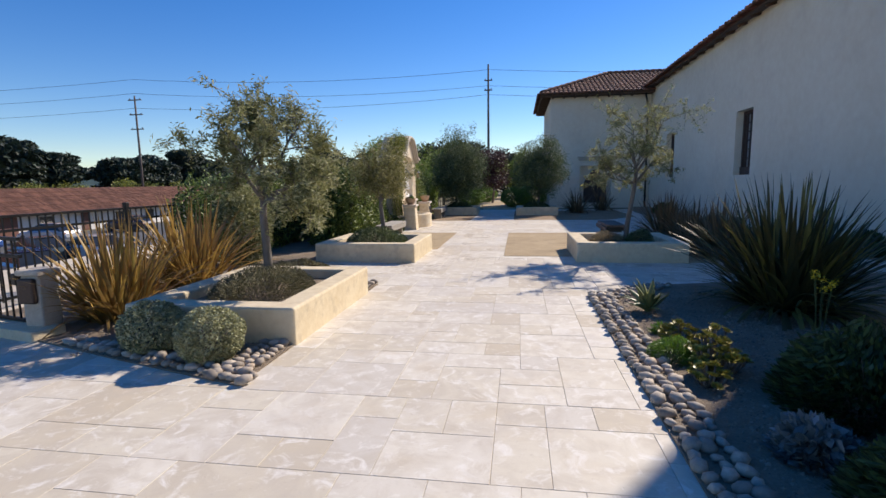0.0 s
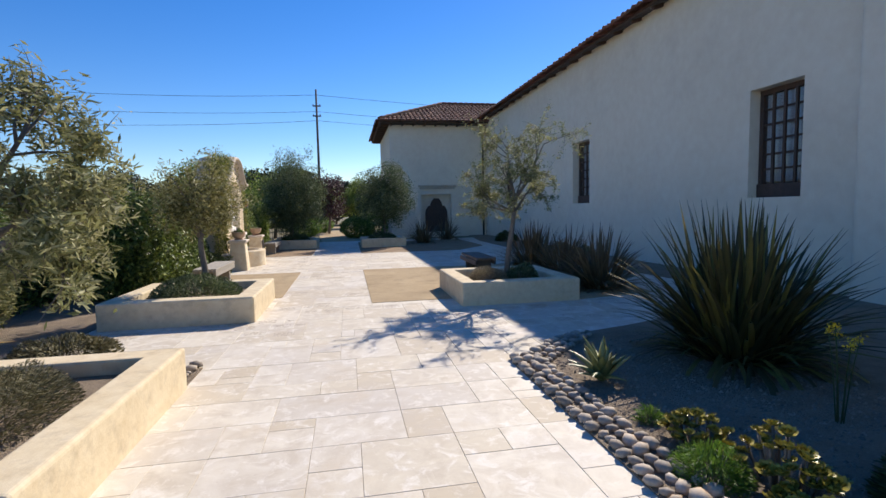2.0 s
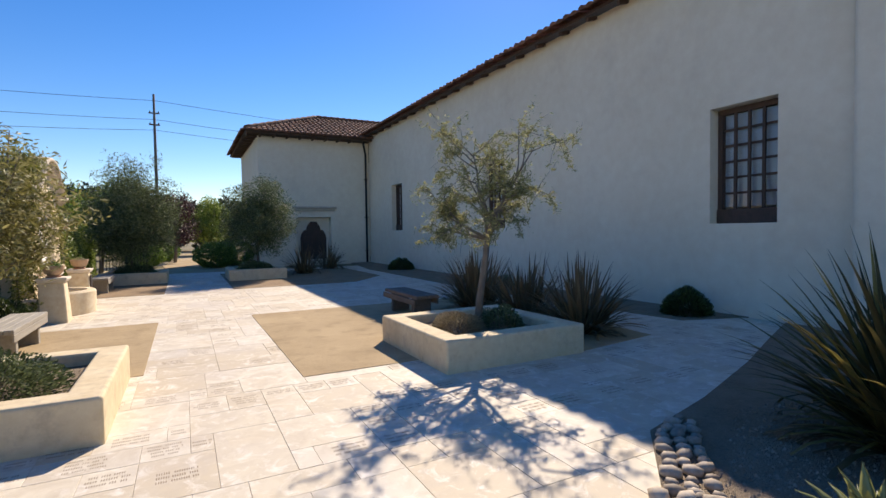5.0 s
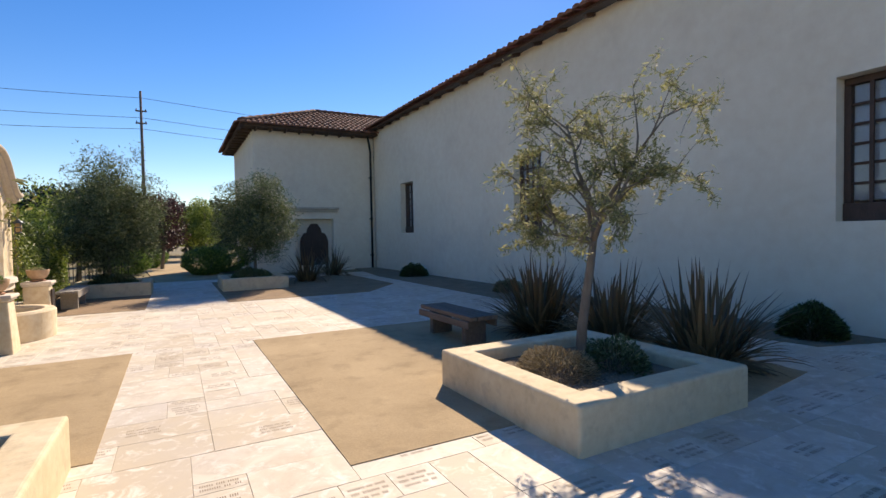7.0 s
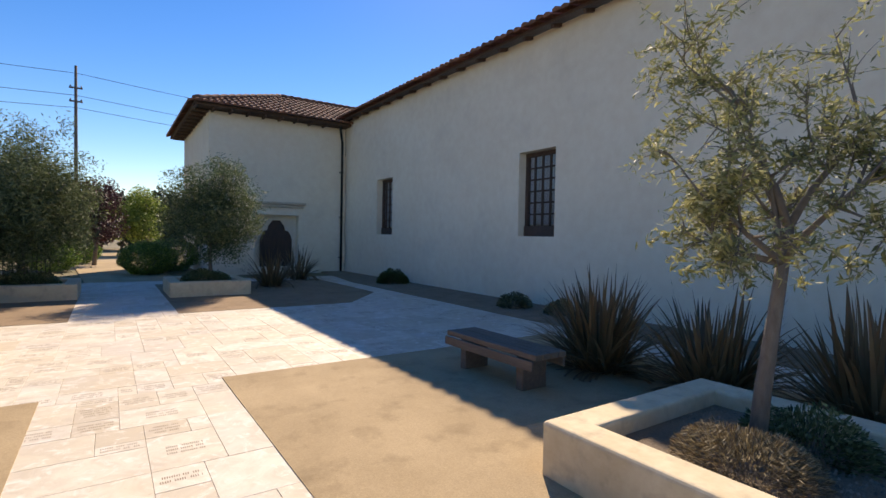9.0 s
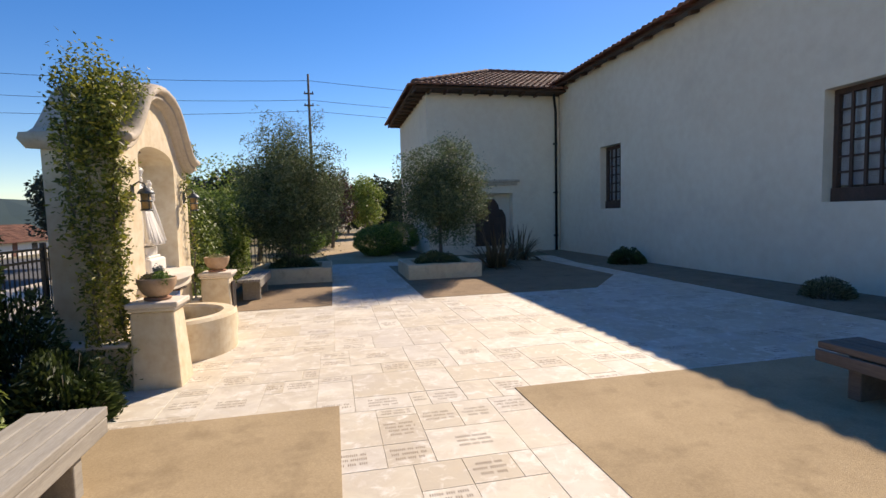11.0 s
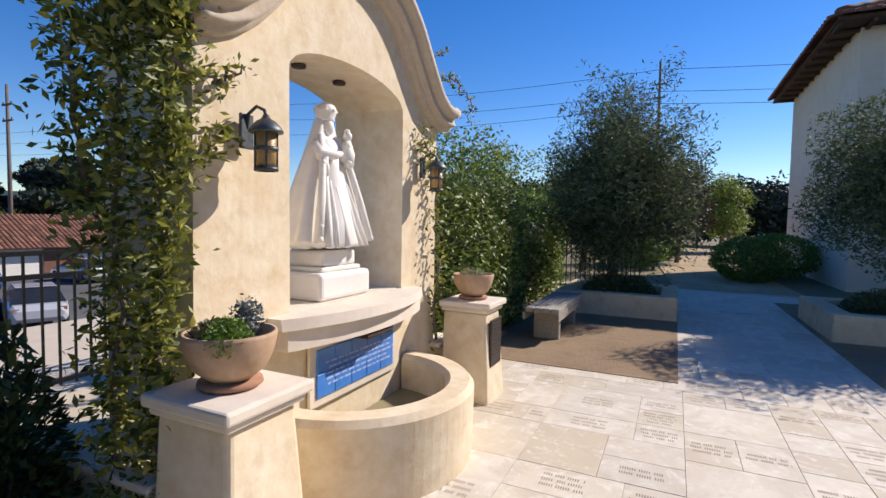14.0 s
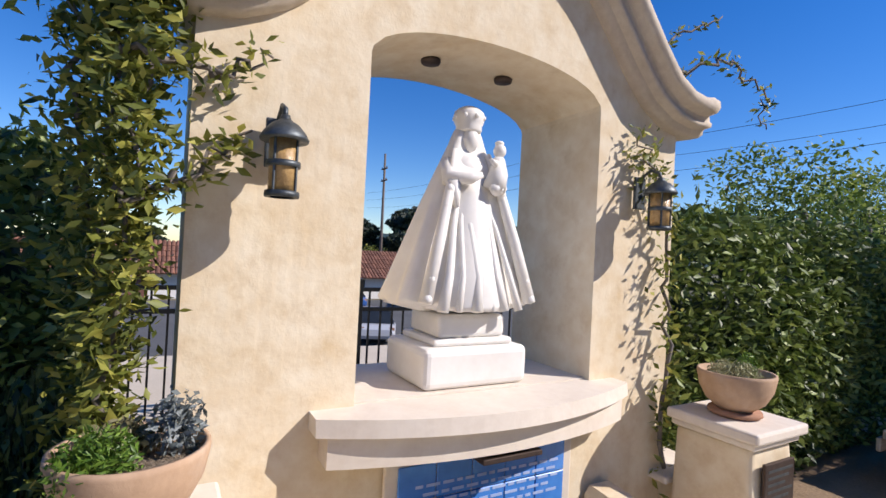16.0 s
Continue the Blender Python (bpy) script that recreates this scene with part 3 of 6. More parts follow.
# ---- windows of the long wall ----
def church_window(i, y0, y1):
    w = y1 - y0
    ob = thing(f"window_{i}", "dark wooden grilled window deep in the plaster wall", "window", (WALL_X + 0.22, y0, W_SILL), kind="structure")
    h = W_HEAD - W_SILL
    part("sill_board", box(-0.03, 0.12, 0.004, w - 0.004, 0.002, 0.26, 0.01), M["window_wood"], ob)
    part("head_board", box(0.0, 0.12, 0.004, w - 0.004, h - 0.10, h - 0.003, 0.01), M["window_wood"], ob)
    for a, b in ((0.004, 0.09), (w - 0.09, w - 0.004)):
        part("jamb", box(0.0, 0.12, a, b, 0.262, h - 0.102, 0.01), M["window_wood"], ob)
    for k in range(1, 4):
        y = 0.09 + (w - 0.18) * k / 4
        part("bar", box(-0.02, 0.03, y - 0.025, y + 0.025, 0.262, h - 0.102, 0.008), M["window_wood"], ob)
    for k in range(1, 6):
        z = 0.26 + (h - 0.36) * k / 6
        part("cross_bar", box(0.032, 0.062, 0.092, w - 0.092, z - 0.02, z + 0.02, 0.006), M["window_wood"], ob)
    g = part("pane", box(0.08, 0.086, 0.092, w - 0.092, 0.264, h - 0.104), M["glass"], ob)
    g.visible_shadow = False
    part("curtain", box(0.10, 0.11, 0.094, w - 0.094, 0.30, h - 0.104), M["curtain"], ob, "pale cloth hung behind the panes")


for i, (a, b) in enumerate(WINDOWS, 1):
    church_window(i, a, b)

# alcove in the far wing: mantle shelf and a dark carved screen
alcove = thing("mantle", "weathered stone mantle shelf over the alcove", "mantle", (4.25, WING_Y, 0))
part("shelf", box(-1.05, 1.05, -0.16, -0.002, 2.72, 2.82, 0.02), M["stone_mantle"], alcove)
part("moulding", box(-0.98, 0.98, -0.09, -0.002, 2.60, 2.718, 0.02), M["stone_mantle"], alcove)
screen = thing("carved_screen", "dark carved wooden screen with a lobed top", "screen", (4.22, WING_Y + 0.2, 0.25))
bm = bmesh.new()
prof = [(-0.62, 0), (-0.62, 1.05), (-0.58, 1.22), (-0.46, 1.42), (-0.34, 1.44), (-0.30, 1.62), (-0.14, 1.84), (0.14, 1.84), (0.30, 1.62), (0.34, 1.44), (0.46, 1.42), (0.58, 1.22), (0.62, 1.05), (0.62, 0)]
f = bm.faces.new([bm.verts.new((x, 0, z)) for x, z in prof])
ex = bmesh.ops.extrude_face_region(bm, geom=[f])
for v in ex["geom"]:
    if isinstance(v, bmesh.types.BMVert):
        v.co.y = 0.08
part("panel", bm, M["window_wood"], screen)
for x in (-0.3, 0.3):
    part("raised_panel", box(x - 0.22, x + 0.22, -0.03, -0.001, 0.15, 1.1, 0.015), M["window_wood"], screen)
solid("alcove_back", box(3.352, 5.048, WING_Y + 0.36, WING_Y + 0.48, 0.25, 2.298), M["limewash"], "plastered back of the alcove", "wall", kind="structure")


# ---- planters ----
PLANTER_H = 0.36


def planter(x0, x1, y0, y1, label):
    ob = thing("raised_planter", label, "planter", (0, 0, 0), group="raised planters along the walk")
    t = 0.26
    us_, vs_ = [x0, x0 + t, x1 - t, x1], [y0, y0 + t, y1 - t, y1]
    bm = bmesh.new()
    for i in range(3):
        for j in range(3):
            if (i, j) != (1, 1):
                add_box(bm, us_[i], us_[i + 1], vs_[j], vs_[j + 1], -0.05, PLANTER_H)
    bmesh.ops.remove_doubles(bm, verts=bm.verts, dist=1e-4)
    seen = {}
    for fc in bm.faces:
        seen.setdefault(tuple(round(q, 3) for q in fc.calc_center_median()), []).append(fc)
    bmesh.ops.delete(bm, geom=[q for v in seen.values() if len(v) > 1 for q in v], context="FACES")
    bmesh.ops.dissolve_limit(bm, angle_limit=0.01, verts=bm.verts, edges=bm.edges)
    sharp = [e for e in bm.edges if len(e.link_faces) == 2 and e.calc_face_angle(0) > 0.5]
    bmesh.ops.bevel(bm, geom=sharp, offset=0.028, segments=3, affect="EDGES", profile=0.5)
    part("plaster_wall", bm, M["planter_plaster"], ob, smooth=False)
    part("soil", box(x0 + t + 0.002, x1 - t - 0.002, y0 + t + 0.002, y1 - t - 0.002, 0.0, PLANTER_H - 0.12), M["soil"], ob)
    return ob


planter(-3.85, -2.08, 4.70, 6.98, "worn cream plaster planter with a rounded rim beside the gate bed")
planter(-3.92, -1.96, 9.48, 11.42, "worn cream plaster planter beside the sand strip")
planter(1.03, 2.98, 9.74, 11.68, "cream plaster planter half in the church's shadow")
planter(-0.14, 1.68, 22.50, 24.4, "low cream plaster planter before the far wing")
planter(-3.75, -1.90, 22.95, 24.75, "low cream plaster planter past the far bench")


# ---- plants ----
def olive(name_label, x, y, h, crown, seed, leaf, n, size=0.075, lean=(0, 0), z0=PLANTER_H - 0.13, trunk_h=None, r=0.048, limbs=9, airy=0.5, rough_edge=0.38):
    """A small olive: leaning tapered trunk, limbs, twigs and many narrow leaves."""
    rng = np.random.default_rng(seed)
    ob = thing("olive_tree", name_label, "tree", (x, y, z0), group="olive trees in planters")
    (cx, cy, cz), (rx, ry, rz) = crown
    cz -= z0
    th = trunk_h or cz - rz * 0.45
    bm = bmesh.new()
    top = Vector((cx * 0.55 + lean[0], cy * 0.55 + lean[1], th))
    pts = [Vector((0, 0, -0.1)), Vector((top.x * 0.15 + 0.02, top.y * 0.1, th * 0.35)), Vector((top.x * 0.55 - 0.02, top.y * 0.6, th * 0.7)), top]
    add_tube(bm, pts, [r * 1.35, r, r * 0.85, r * 0.72], 9)
    twigs = []
    limb_bm = bmesh.new()
    for k in range(limbs):
        a = 2 * math.pi * (k + rng.uniform(-0.3, 0.3)) / limbs
        el = rng.uniform(-0.5, 1.0) if k else 1.0
        rad = rng.uniform(0.65, 0.95)
        q = math.cos(el * 1.3)
        end = Vector((cx + rx * rad * math.cos(a) * q, cy + ry * rad * math.sin(a) * q, cz + rz * rad * math.sin(el * 1.45)))
        start = pts[2].lerp(top, rng.uniform(0.2, 1.0))
        mid = start.lerp(end, 0.5) + Vector((0, 0, 0.10 * rz)) + Vector(rng.normal(0, 0.05, 3))
        add_tube(limb_bm, [start, mid, end], [r * 0.5, r * 0.28, r * 0.09], 6)
        for s in range(22):
            base = mid.lerp(end, rng.uniform(-0.5, 1.0)) if s % 2 else start.lerp(mid, rng.uniform(0.5, 1.0))
            d = Vector(rng.normal(0, 1, 3))
            d.z = d.z * 0.8 + 0.15
            d = Vector((d.x * rx, d.y * ry, d.z * rz)) * rng.uniform(0.25, 0.52)
            tip = base + d
            twigs.append((base, tip))
    for base, tip in twigs[:: 2]:
        if Vector(((tip.x - cx) / rx, (tip.y - cy) / ry, (tip.z - cz) / rz)).length > 0.86:
            continue
        add_tube(limb_bm, [base, base.lerp(tip, 0.5) + Vector((0, 0, 0.02)), tip], [r * 0.12, r * 0.08, r * 0.03], 3)
    part("trunk", bm, M["olive_bark"], ob, smooth=True)
    part("limb_frame", limb_bm, M["olive_bark"], ob, smooth=True)
    cl = np.array([[*b, *t] for b, t in twigs])
    m = int(n * airy)
    i = rng.integers(0, len(cl), m)
    u = rng.random(m)[:, None] ** 0.7
    p = cl[i, :3] * (1 - u) + cl[i, 3:] * u + rng.normal(0, 0.04, (m, 3)) * (0.6 + rx)
    # fuller sprays of leaves at the twig ends
    k = rng.integers(0, len(cl), max(8, len(cl) // 2))
    tips = cl[k, 3:][rng.integers(0, len(k), n - m)]
    p = np.concatenate([p, tips + rng.normal(0, 1, (n - m, 3)) * np.array((rx, ry, rz)) * 0.13])
    e = np.linalg.norm((p - np.array((cx, cy, cz))) / np.array((rx, ry, rz)), axis=1)
    wob = np.array([1.0 + rough_edge * noise.noise(Vector(q) * (1.6 / rx) + Vector((seed, 0, 0))) for q in p])
    p = p[e < wob * 1.02]
    part("crown", leaves_mesh("crown", p, leaf, size, 0.26, seed, up=0.3), None, ob)
    return ob


def grown_olive(label, x, y, z0, trunk, forks, seed, leaf, n, size, reach, r=0.045, fluff=0.028):
    """An olive grown limb by limb: forked limbs, side branches, drooping twigs and sprays of narrow leaves along them."""
    rng = np.random.default_rng(seed)
    ob = thing("olive_tree", label, "tree", (x, y, z0), group="olive trees in planters")
    pts = [Vector(p) for p in trunk]
    part("trunk", add_tube(bmesh.new(), pts, [r * (1.3 - 0.55 * i / (len(pts) - 1)) for i in range(len(pts))], 10), M["olive_bark"], ob, smooth=True)
    twigs = []

    def grow(bm, start, way, length, rad, depth, droop):
        path = [start]
        d = way.normalized()
        for k in range(4):
            d = (d + Vector(rng.normal(0, 0.16, 3)) + Vector((0, 0, droop))).normalized()
            path.append(path[-1] + d * length / 4)
        add_tube(bm, path, [rad * (1 - 0.19 * k) for k in range(5)], 7 if depth == 0 else 4)
        if depth == 2:
            twigs.append(path)
            return
        for k in range(6 if depth == 0 else 7):
            s = rng.uniform(0.35, 1.0) * 3.99
            i = int(s)
            base = path[i].lerp(path[i + 1], s - i)
            side = Vector(rng.normal(0, 1, 3))
            out = (d * 0.75 + side.normalized() * 0.85)
            grow(bm, base, out, length * rng.uniform(0.42, 0.75), rad * 0.42, depth + 1, 0.04 if depth == 0 else -0.12)

    for k, (way, length) in enumerate(forks):
        bm = bmesh.new()
        grow(bm, pts[-1 if k < 2 else -2].lerp(pts[-1], 0.5 if k > 1 else 1.0), Vector(way), length * reach, r * 0.62, 0, 0.05)
        part("limb", bm, M["olive_bark"], ob, smooth=True)
    tw = np.array([[tuple(q) for q in path] for path in twigs])
    wealth = rng.random(len(tw)) ** 1.5 + 0.08
    i = rng.choice(len(tw), n, p=wealth / wealth.sum())
    u = rng.random(n) * 3.999
    k = u.astype(int)
    f = (u - k)[:, None]
    p = tw[i, k] * (1 - f) + tw[i, k + 1] * f + rng.normal(0, fluff, (n, 3))
    part("crown", leaves_mesh("crown", p, leaf, size, 0.24, seed, up=0.3), None, ob)
    return ob


grown_olive("young olive tree with silvery green leaves in a plaster planter", -2.98, 5.92, PLANTER_H - 0.13, [(0.02, 0, -0.1), (0.0, 0.02, 0.40), (-0.03, 0.03, 0.90), (0.0, 0.04, 1.25)],
            [((-0.25, 0.0, 1.0), 1.25), ((0.45, 0.25, 0.75), 1.2), ((0.75, -0.15, 0.25), 1.0), ((-0.7, 0.15, 0.45), 1.0), ((0.1, -0.6, 0.7), 1.0), ((0.15, 0.7, 0.45), 1.0), ((0.6, 0.3, 0.2), 0.8)], 11, M["olive_leaf"], 23000, 0.066, 0.72, 0.047, 0.04)
olive("small olive tree with yellow-green leaves in a plaster planter", -2.92, 10.75, 2.5, ((-0.02, 0.05, 1.78), (0.84, 0.84, 0.74)), 12, M["olive_leaf_yellow"], 13000, 0.068, trunk_h=1.12)
grown_olive("sparse young olive tree with a leaning pale trunk", 2.10, 10.85, PLANTER_H - 0.13, [(0.0, 0, -0.1), (0.03, -0.02, 0.4), (0.11, -0.05, 0.95), (0.16, -0.08, 1.42)],
            [((0.40, -0.30, 1.0), 1.4), ((-0.30, 0.15, 1.0), 1.3), ((-0.75, 0.25, 0.55), 1.0), ((0.7, 0.1, 0.65), 0.9), ((-0.1, -0.45, 0.9), 1.05), ((-0.55, 0.40, 0.05), 0.75), ((0.1, 0.45, 0.85), 1.0)], 17, M["olive_leaf"], 11500, 0.062, 0.80, 0.044)
olive("round bushy olive tree before the far wing", 0.85, 23.5, 3.5, ((0.12, 0, 2.08), (1.36, 1.3, 1.48)), 14, M["olive_leaf_dark"], 50000, 0.082, limbs=18, airy=0.35, rough_edge=0.32)
olive("tall dark olive tree beside the far bench", -2.95, 23.85, 4.1, ((0.12, 0, 2.12), (1.38, 1.4, 1.98)), 15, M["olive_leaf_dark"], 84000, 0.082, limbs=22, airy=0.35, rough_edge=0.36)


def blade_mesh(name, length, width, bend, mat, twist=0.0):
    n = 7
    verts, faces = [], []
    for i in range(n + 1):
        s = i / n
        a = bend * s * s
        x, z = length * s * math.sin(a) * 0.9, length * s * math.cos(a * 0.9)
        w = width * (0.75 + 0.5 * s) * (1 - s ** 3) + 0.002
        k = twist * s
        for q, lift in ((-1, 0.0), (0, -0.35), (1, 0.0)):
            verts.append((x + lift * w * 0.6, q * w * 0.5 * math.cos(k), z + q * w * 0.3 * math.sin(k)))
    for i in range(n):
        for q in (0, 1):
            b = i * 3 + q
            faces.append((b, b + 1, b + 4, b + 3))
    return mesh_from(name, verts, faces, mat, True)


def flax(label, x, y, h, spread, mat, n=70, seed=1, width=0.06, z=0.0):
    """New Zealand flax: a dense fan of long keeled blades, the outer ones leaning low and drooping."""
    rng = np.random.default_rng(seed)
    ob = thing("flax_plant", label, "plant", (x, y, z), group="flax plants")
    kinds = [blade_mesh("blade", h * (1.04 - 0.07 * k), width, 0.05 + 0.07 * k, mat, 0.4 * (k - 2)) for k in range(5)]
    kinds.append(blade_mesh("blade", h * 0.8, width, 1.15, mat, 0.5))
    for i in range(n):
        a = rng.uniform(0, 360)
        t = rng.random() ** 0.9
        o = part("blade", kinds[5 if t > 0.84 else min(4, int(t * 5.5))], None, ob)
        rr = 0.20 * math.sqrt(rng.random()) * h
        o.matrix_local = pose(rr * math.cos(radians(a)), rr * math.sin(radians(a)), -0.03, 0, 0, a) @ pose(0, 0, 0, 0, spread * t + rng.normal(0, 4), rng.uniform(-50, 50)) @ Matrix.Scale(rng.uniform(0.68, 1.04), 4)
    return ob


flax("large dark green flax plant with yellow-edged blades in the shaded bed", 2.98, 6.48, 1.52, 66, M["flax_green"], 480, 21, 0.052)
flax("orange and bronze flax plant beside the gate", -4.55, 5.40, 1.25, 64, M["flax_orange"], 240, 22, 0.05)
flax("tall orange and yellow flax plant behind the planter", -4.75, 7.05, 1.42, 64, M["flax_orange"], 260, 23, 0.05)
flax("bronze-green flax plant behind the bench", 3.55, 13.2, 1.22, 76, M["flax_bronze"], 290, 24, 0.05)
flax("bronze-green flax plant beside the planter", 3.75, 11.95, 1.15, 76, M["flax_bronze"], 260, 25, 0.05)
flax("wide bronze flax plant beside the planter", 3.85, 10.7, 1.18, 78, M["flax_bronze"], 290, 26, 0.05)
flax("reddish bronze flax plant before the far wing", 2.65, 24.3, 1.25, 60, M["flax_bronze"], 110, 27, 0.055)
flax("reddish bronze flax plant near the downpipe", 4.05, 26.2, 1.2, 58, M["flax_bronze"], 100, 28, 0.055)


def bush(label, x, y, size, mat, n, leaf, seed, z=-0.02, name="shrub", ratio=0.4, group="", power=2.0, depth=0.3, stems=7, category="shrub"):
    """A shrub: a few woody stems and a skin of leaves; hedges add a dark core for inner shade."""
    rng = np.random.default_rng(seed)
    ob = thing(name, label, category, (x, y, z), group=group)
    p = shell_points(rng, n, size, depth=depth, power=power)
    p[:, 2] += size[2] * 0.96
    p = p[p[:, 2] > 0.0]
    part("leaves", leaves_mesh("leaves", p, mat, leaf, ratio, seed), None, ob)
    bm = bmesh.new()
    for k in range(stems):
        a = 2 * math.pi * k / stems
        e = Vector((size[0] * 0.6 * math.cos(a), size[1] * 0.6 * math.sin(a), size[2] * rng.uniform(1.0, 1.6)))
        add_tube(bm, [(0.1 * e.x, 0.1 * e.y, -0.02), (0.4 * e.x, 0.4 * e.y, e.z * 0.5), tuple(e)], [0.02, 0.014, 0.005], 5)
    part("stem", bm, M["olive_bark"], ob, smooth=True)["kind"] = "stuff"
    return ob


bush("grey-green clipped ball shrub beside river stones", -3.32, 4.42, (0.28, 0.28, 0.25), M["grey_leaf"], 9000, 0.03, 31, name="ball_shrub", group="clipped ball shrubs", ratio=0.5, depth=0.18)
bush("grey-green clipped ball shrub beside the planter", -2.64, 4.26, (0.28, 0.28, 0.25), M["grey_leaf"], 9000, 0.03, 32, name="ball_shrub", group="clipped ball shrubs", ratio=0.5, depth=0.18)


def hedge(label, x, y, sx, sy, h, n, seed, mat, leaf=0.075, power=5.0):
    ob = bush(label, x, y, (sx, sy, h / 2), mat, n, leaf, seed, name="hedge", power=power, depth=0.30, ratio=0.42, category="hedge")
    # near-black solid core: stands in for the shade between the hedge's leaves
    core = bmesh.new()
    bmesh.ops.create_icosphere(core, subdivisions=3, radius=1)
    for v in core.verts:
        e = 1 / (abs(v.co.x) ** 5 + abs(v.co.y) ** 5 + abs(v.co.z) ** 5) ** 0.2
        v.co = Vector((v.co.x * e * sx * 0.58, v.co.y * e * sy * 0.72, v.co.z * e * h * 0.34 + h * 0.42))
    part("shade_core", core, M["cypress_leaf"], ob)
    # loose shoots above the clipped top
    rng = np.random.default_rng(seed + 5)
    pts = []
    for k in range(int(26 * sy)):
        b = np.array([rng.uniform(-sx, sx) * 0.85, rng.uniform(-sy, sy) * 0.95, h * 0.93])
        tip = b + np.array([rng.normal(0, 0.05), rng.normal(0, 0.05), rng.uniform(0.12, 0.38)])
        u = rng.random((14, 1))
        pts.append(b * (1 - u) + tip * u + rng.normal(0, 0.015, (14, 3)))
    part("shoot", leaves_mesh("shoot", np.concatenate(pts), mat, leaf * 0.85, 0.35, seed, up=0.8), None, ob)["kind"] = "stuff"
    return ob


hedge("tall clipped dark green hedge beside the sand strip", -4.45, 13.05, 0.70, 1.42, 1.95, 48000, 41, M["dense_hedge_leaf"], power=8.0)
hedge("dark green clipped hedge beside the vine", -5.05, 15.15, 0.58, 0.72, 2.0, 24000, 44, M["dense_hedge_leaf"], power=6.0)
hedge("leafy green hedge past the fountain", -4.75, 20.6, 0.85, 1.75, 2.0, 56000, 42, M["dense_hedge_leaf"])
hedge("leafy green hedge before the iron fence", -6.1, 11.9, 0.5, 3.2, 1.7, 26000, 43, M["dense_hedge_leaf"])


# ---- fountain shrine ----
FX, FC, FD = -3.80, 17.385, 0.60
SILL_Z, SPRING, ARCH = 0.94, 2.23, 0.16
HALF, JAMB = 1.15, 0.58


def top_line(dy):
    d = abs(dy)
    pts = [(0, 2.99), (0.25, 2.96), (0.42, 2.89), (0.56, 2.78), (0.68, 2.64), (0.80, 2.50), (0.92, 2.38), (1.06, 2.31), (1.20, 2.29), (1.36, 2.32)]
    return float(np.interp(d, [a for a, _ in pts], [b for _, b in pts]))


def arch_line(dy):
    return SPRING + ARCH * math.sqrt(max(0.0, 1 - (dy / JAMB) ** 2 * 0.999)) ** 1.0 if abs(dy) < JAMB else SPRING


def shrine_wall():
    ys = sorted({*np.linspace(-HALF, HALF, 53).round(4), -JAMB, JAMB, *np.linspace(-JAMB, JAMB, 25).round(4)})
    bm = bmesh.new()
    cols = {}

    def v(y, z, d):
        k = (round(y, 4), round(z, 4), d)
        if k not in cols:
            soft = 0.025 * noise.noise(Vector((y * 1.3, z * 1.3, d * 7.0)))
            cols[k] = bm.verts.new((-d * FD + soft * 0.6, y, z))
        return cols[k]

    def quad(y0, z0a, z0b, y1, z1a, z1b):
        for d in (0, 1):
            q = [v(y0, z0a, d), v(y1, z1a, d), v(y1, z1b, d), v(y0, z0b, d)]
            bm.faces.new(q if d == 0 else q[::-1])

    for y0, y1 in zip(ys, ys[1:]):
        m = (y0 + y1) / 2
        if abs(m) < JAMB:
            quad(y0, -0.05, SILL_Z, y1, -0.05, SILL_Z)
            quad(y0, arch_line(y0), top_line(y0), y1, arch_line(y1), top_line(y1))
            bm.faces.new((v(y0, SILL_Z, 0), v(y1, SILL_Z, 0), v(y1, SILL_Z, 1), v(y0, SILL_Z, 1)))
            bm.faces.new((v(y0, arch_line(y0), 0), v(y0, arch_line(y0), 1), v(y1, arch_line(y1), 1), v(y1, arch_line(y1), 0)))
        else:
            for z0, z1 in ((-0.05, SILL_Z), (SILL_Z, SPRING)):
                quad(y0, z0, z1, y1, z0, z1)
            quad(y0, SPRING, top_line(y0), y1, SPRING, top_line(y1))
        bm.faces.new((v(y0, top_line(y0), 0), v(y1, top_line(y1), 0), v(y1, top_line(y1), 1), v(y0, top_line(y0), 1)))
    for y in (-JAMB, JAMB):
        bm.faces.new((v(y, SILL_Z, 0), v(y, SILL_Z, 1), v(y, SPRING, 1), v(y, SPRING, 0)))
    for y in (-HALF, HALF):
        for z0, z1 in ((-0.05, SILL_Z), (SILL_Z, SPRING), (SPRING, top_line(y))):
            bm.faces.new((v(y, z0, 0), v(y, z0, 1), v(y, z1, 1), v(y, z1, 0)))
    bmesh.ops.recalc_face_normals(bm, faces=bm.faces)
    return bm


shrine = thing("fountain_shrine", "ochre plaster fountain shrine with an arched niche and scrolled cornice", "fountain", (FX, FC, 0))
part("niche_wall", shrine_wall(), M["ochre_plaster"], shrine, "mottled ochre plaster wall")


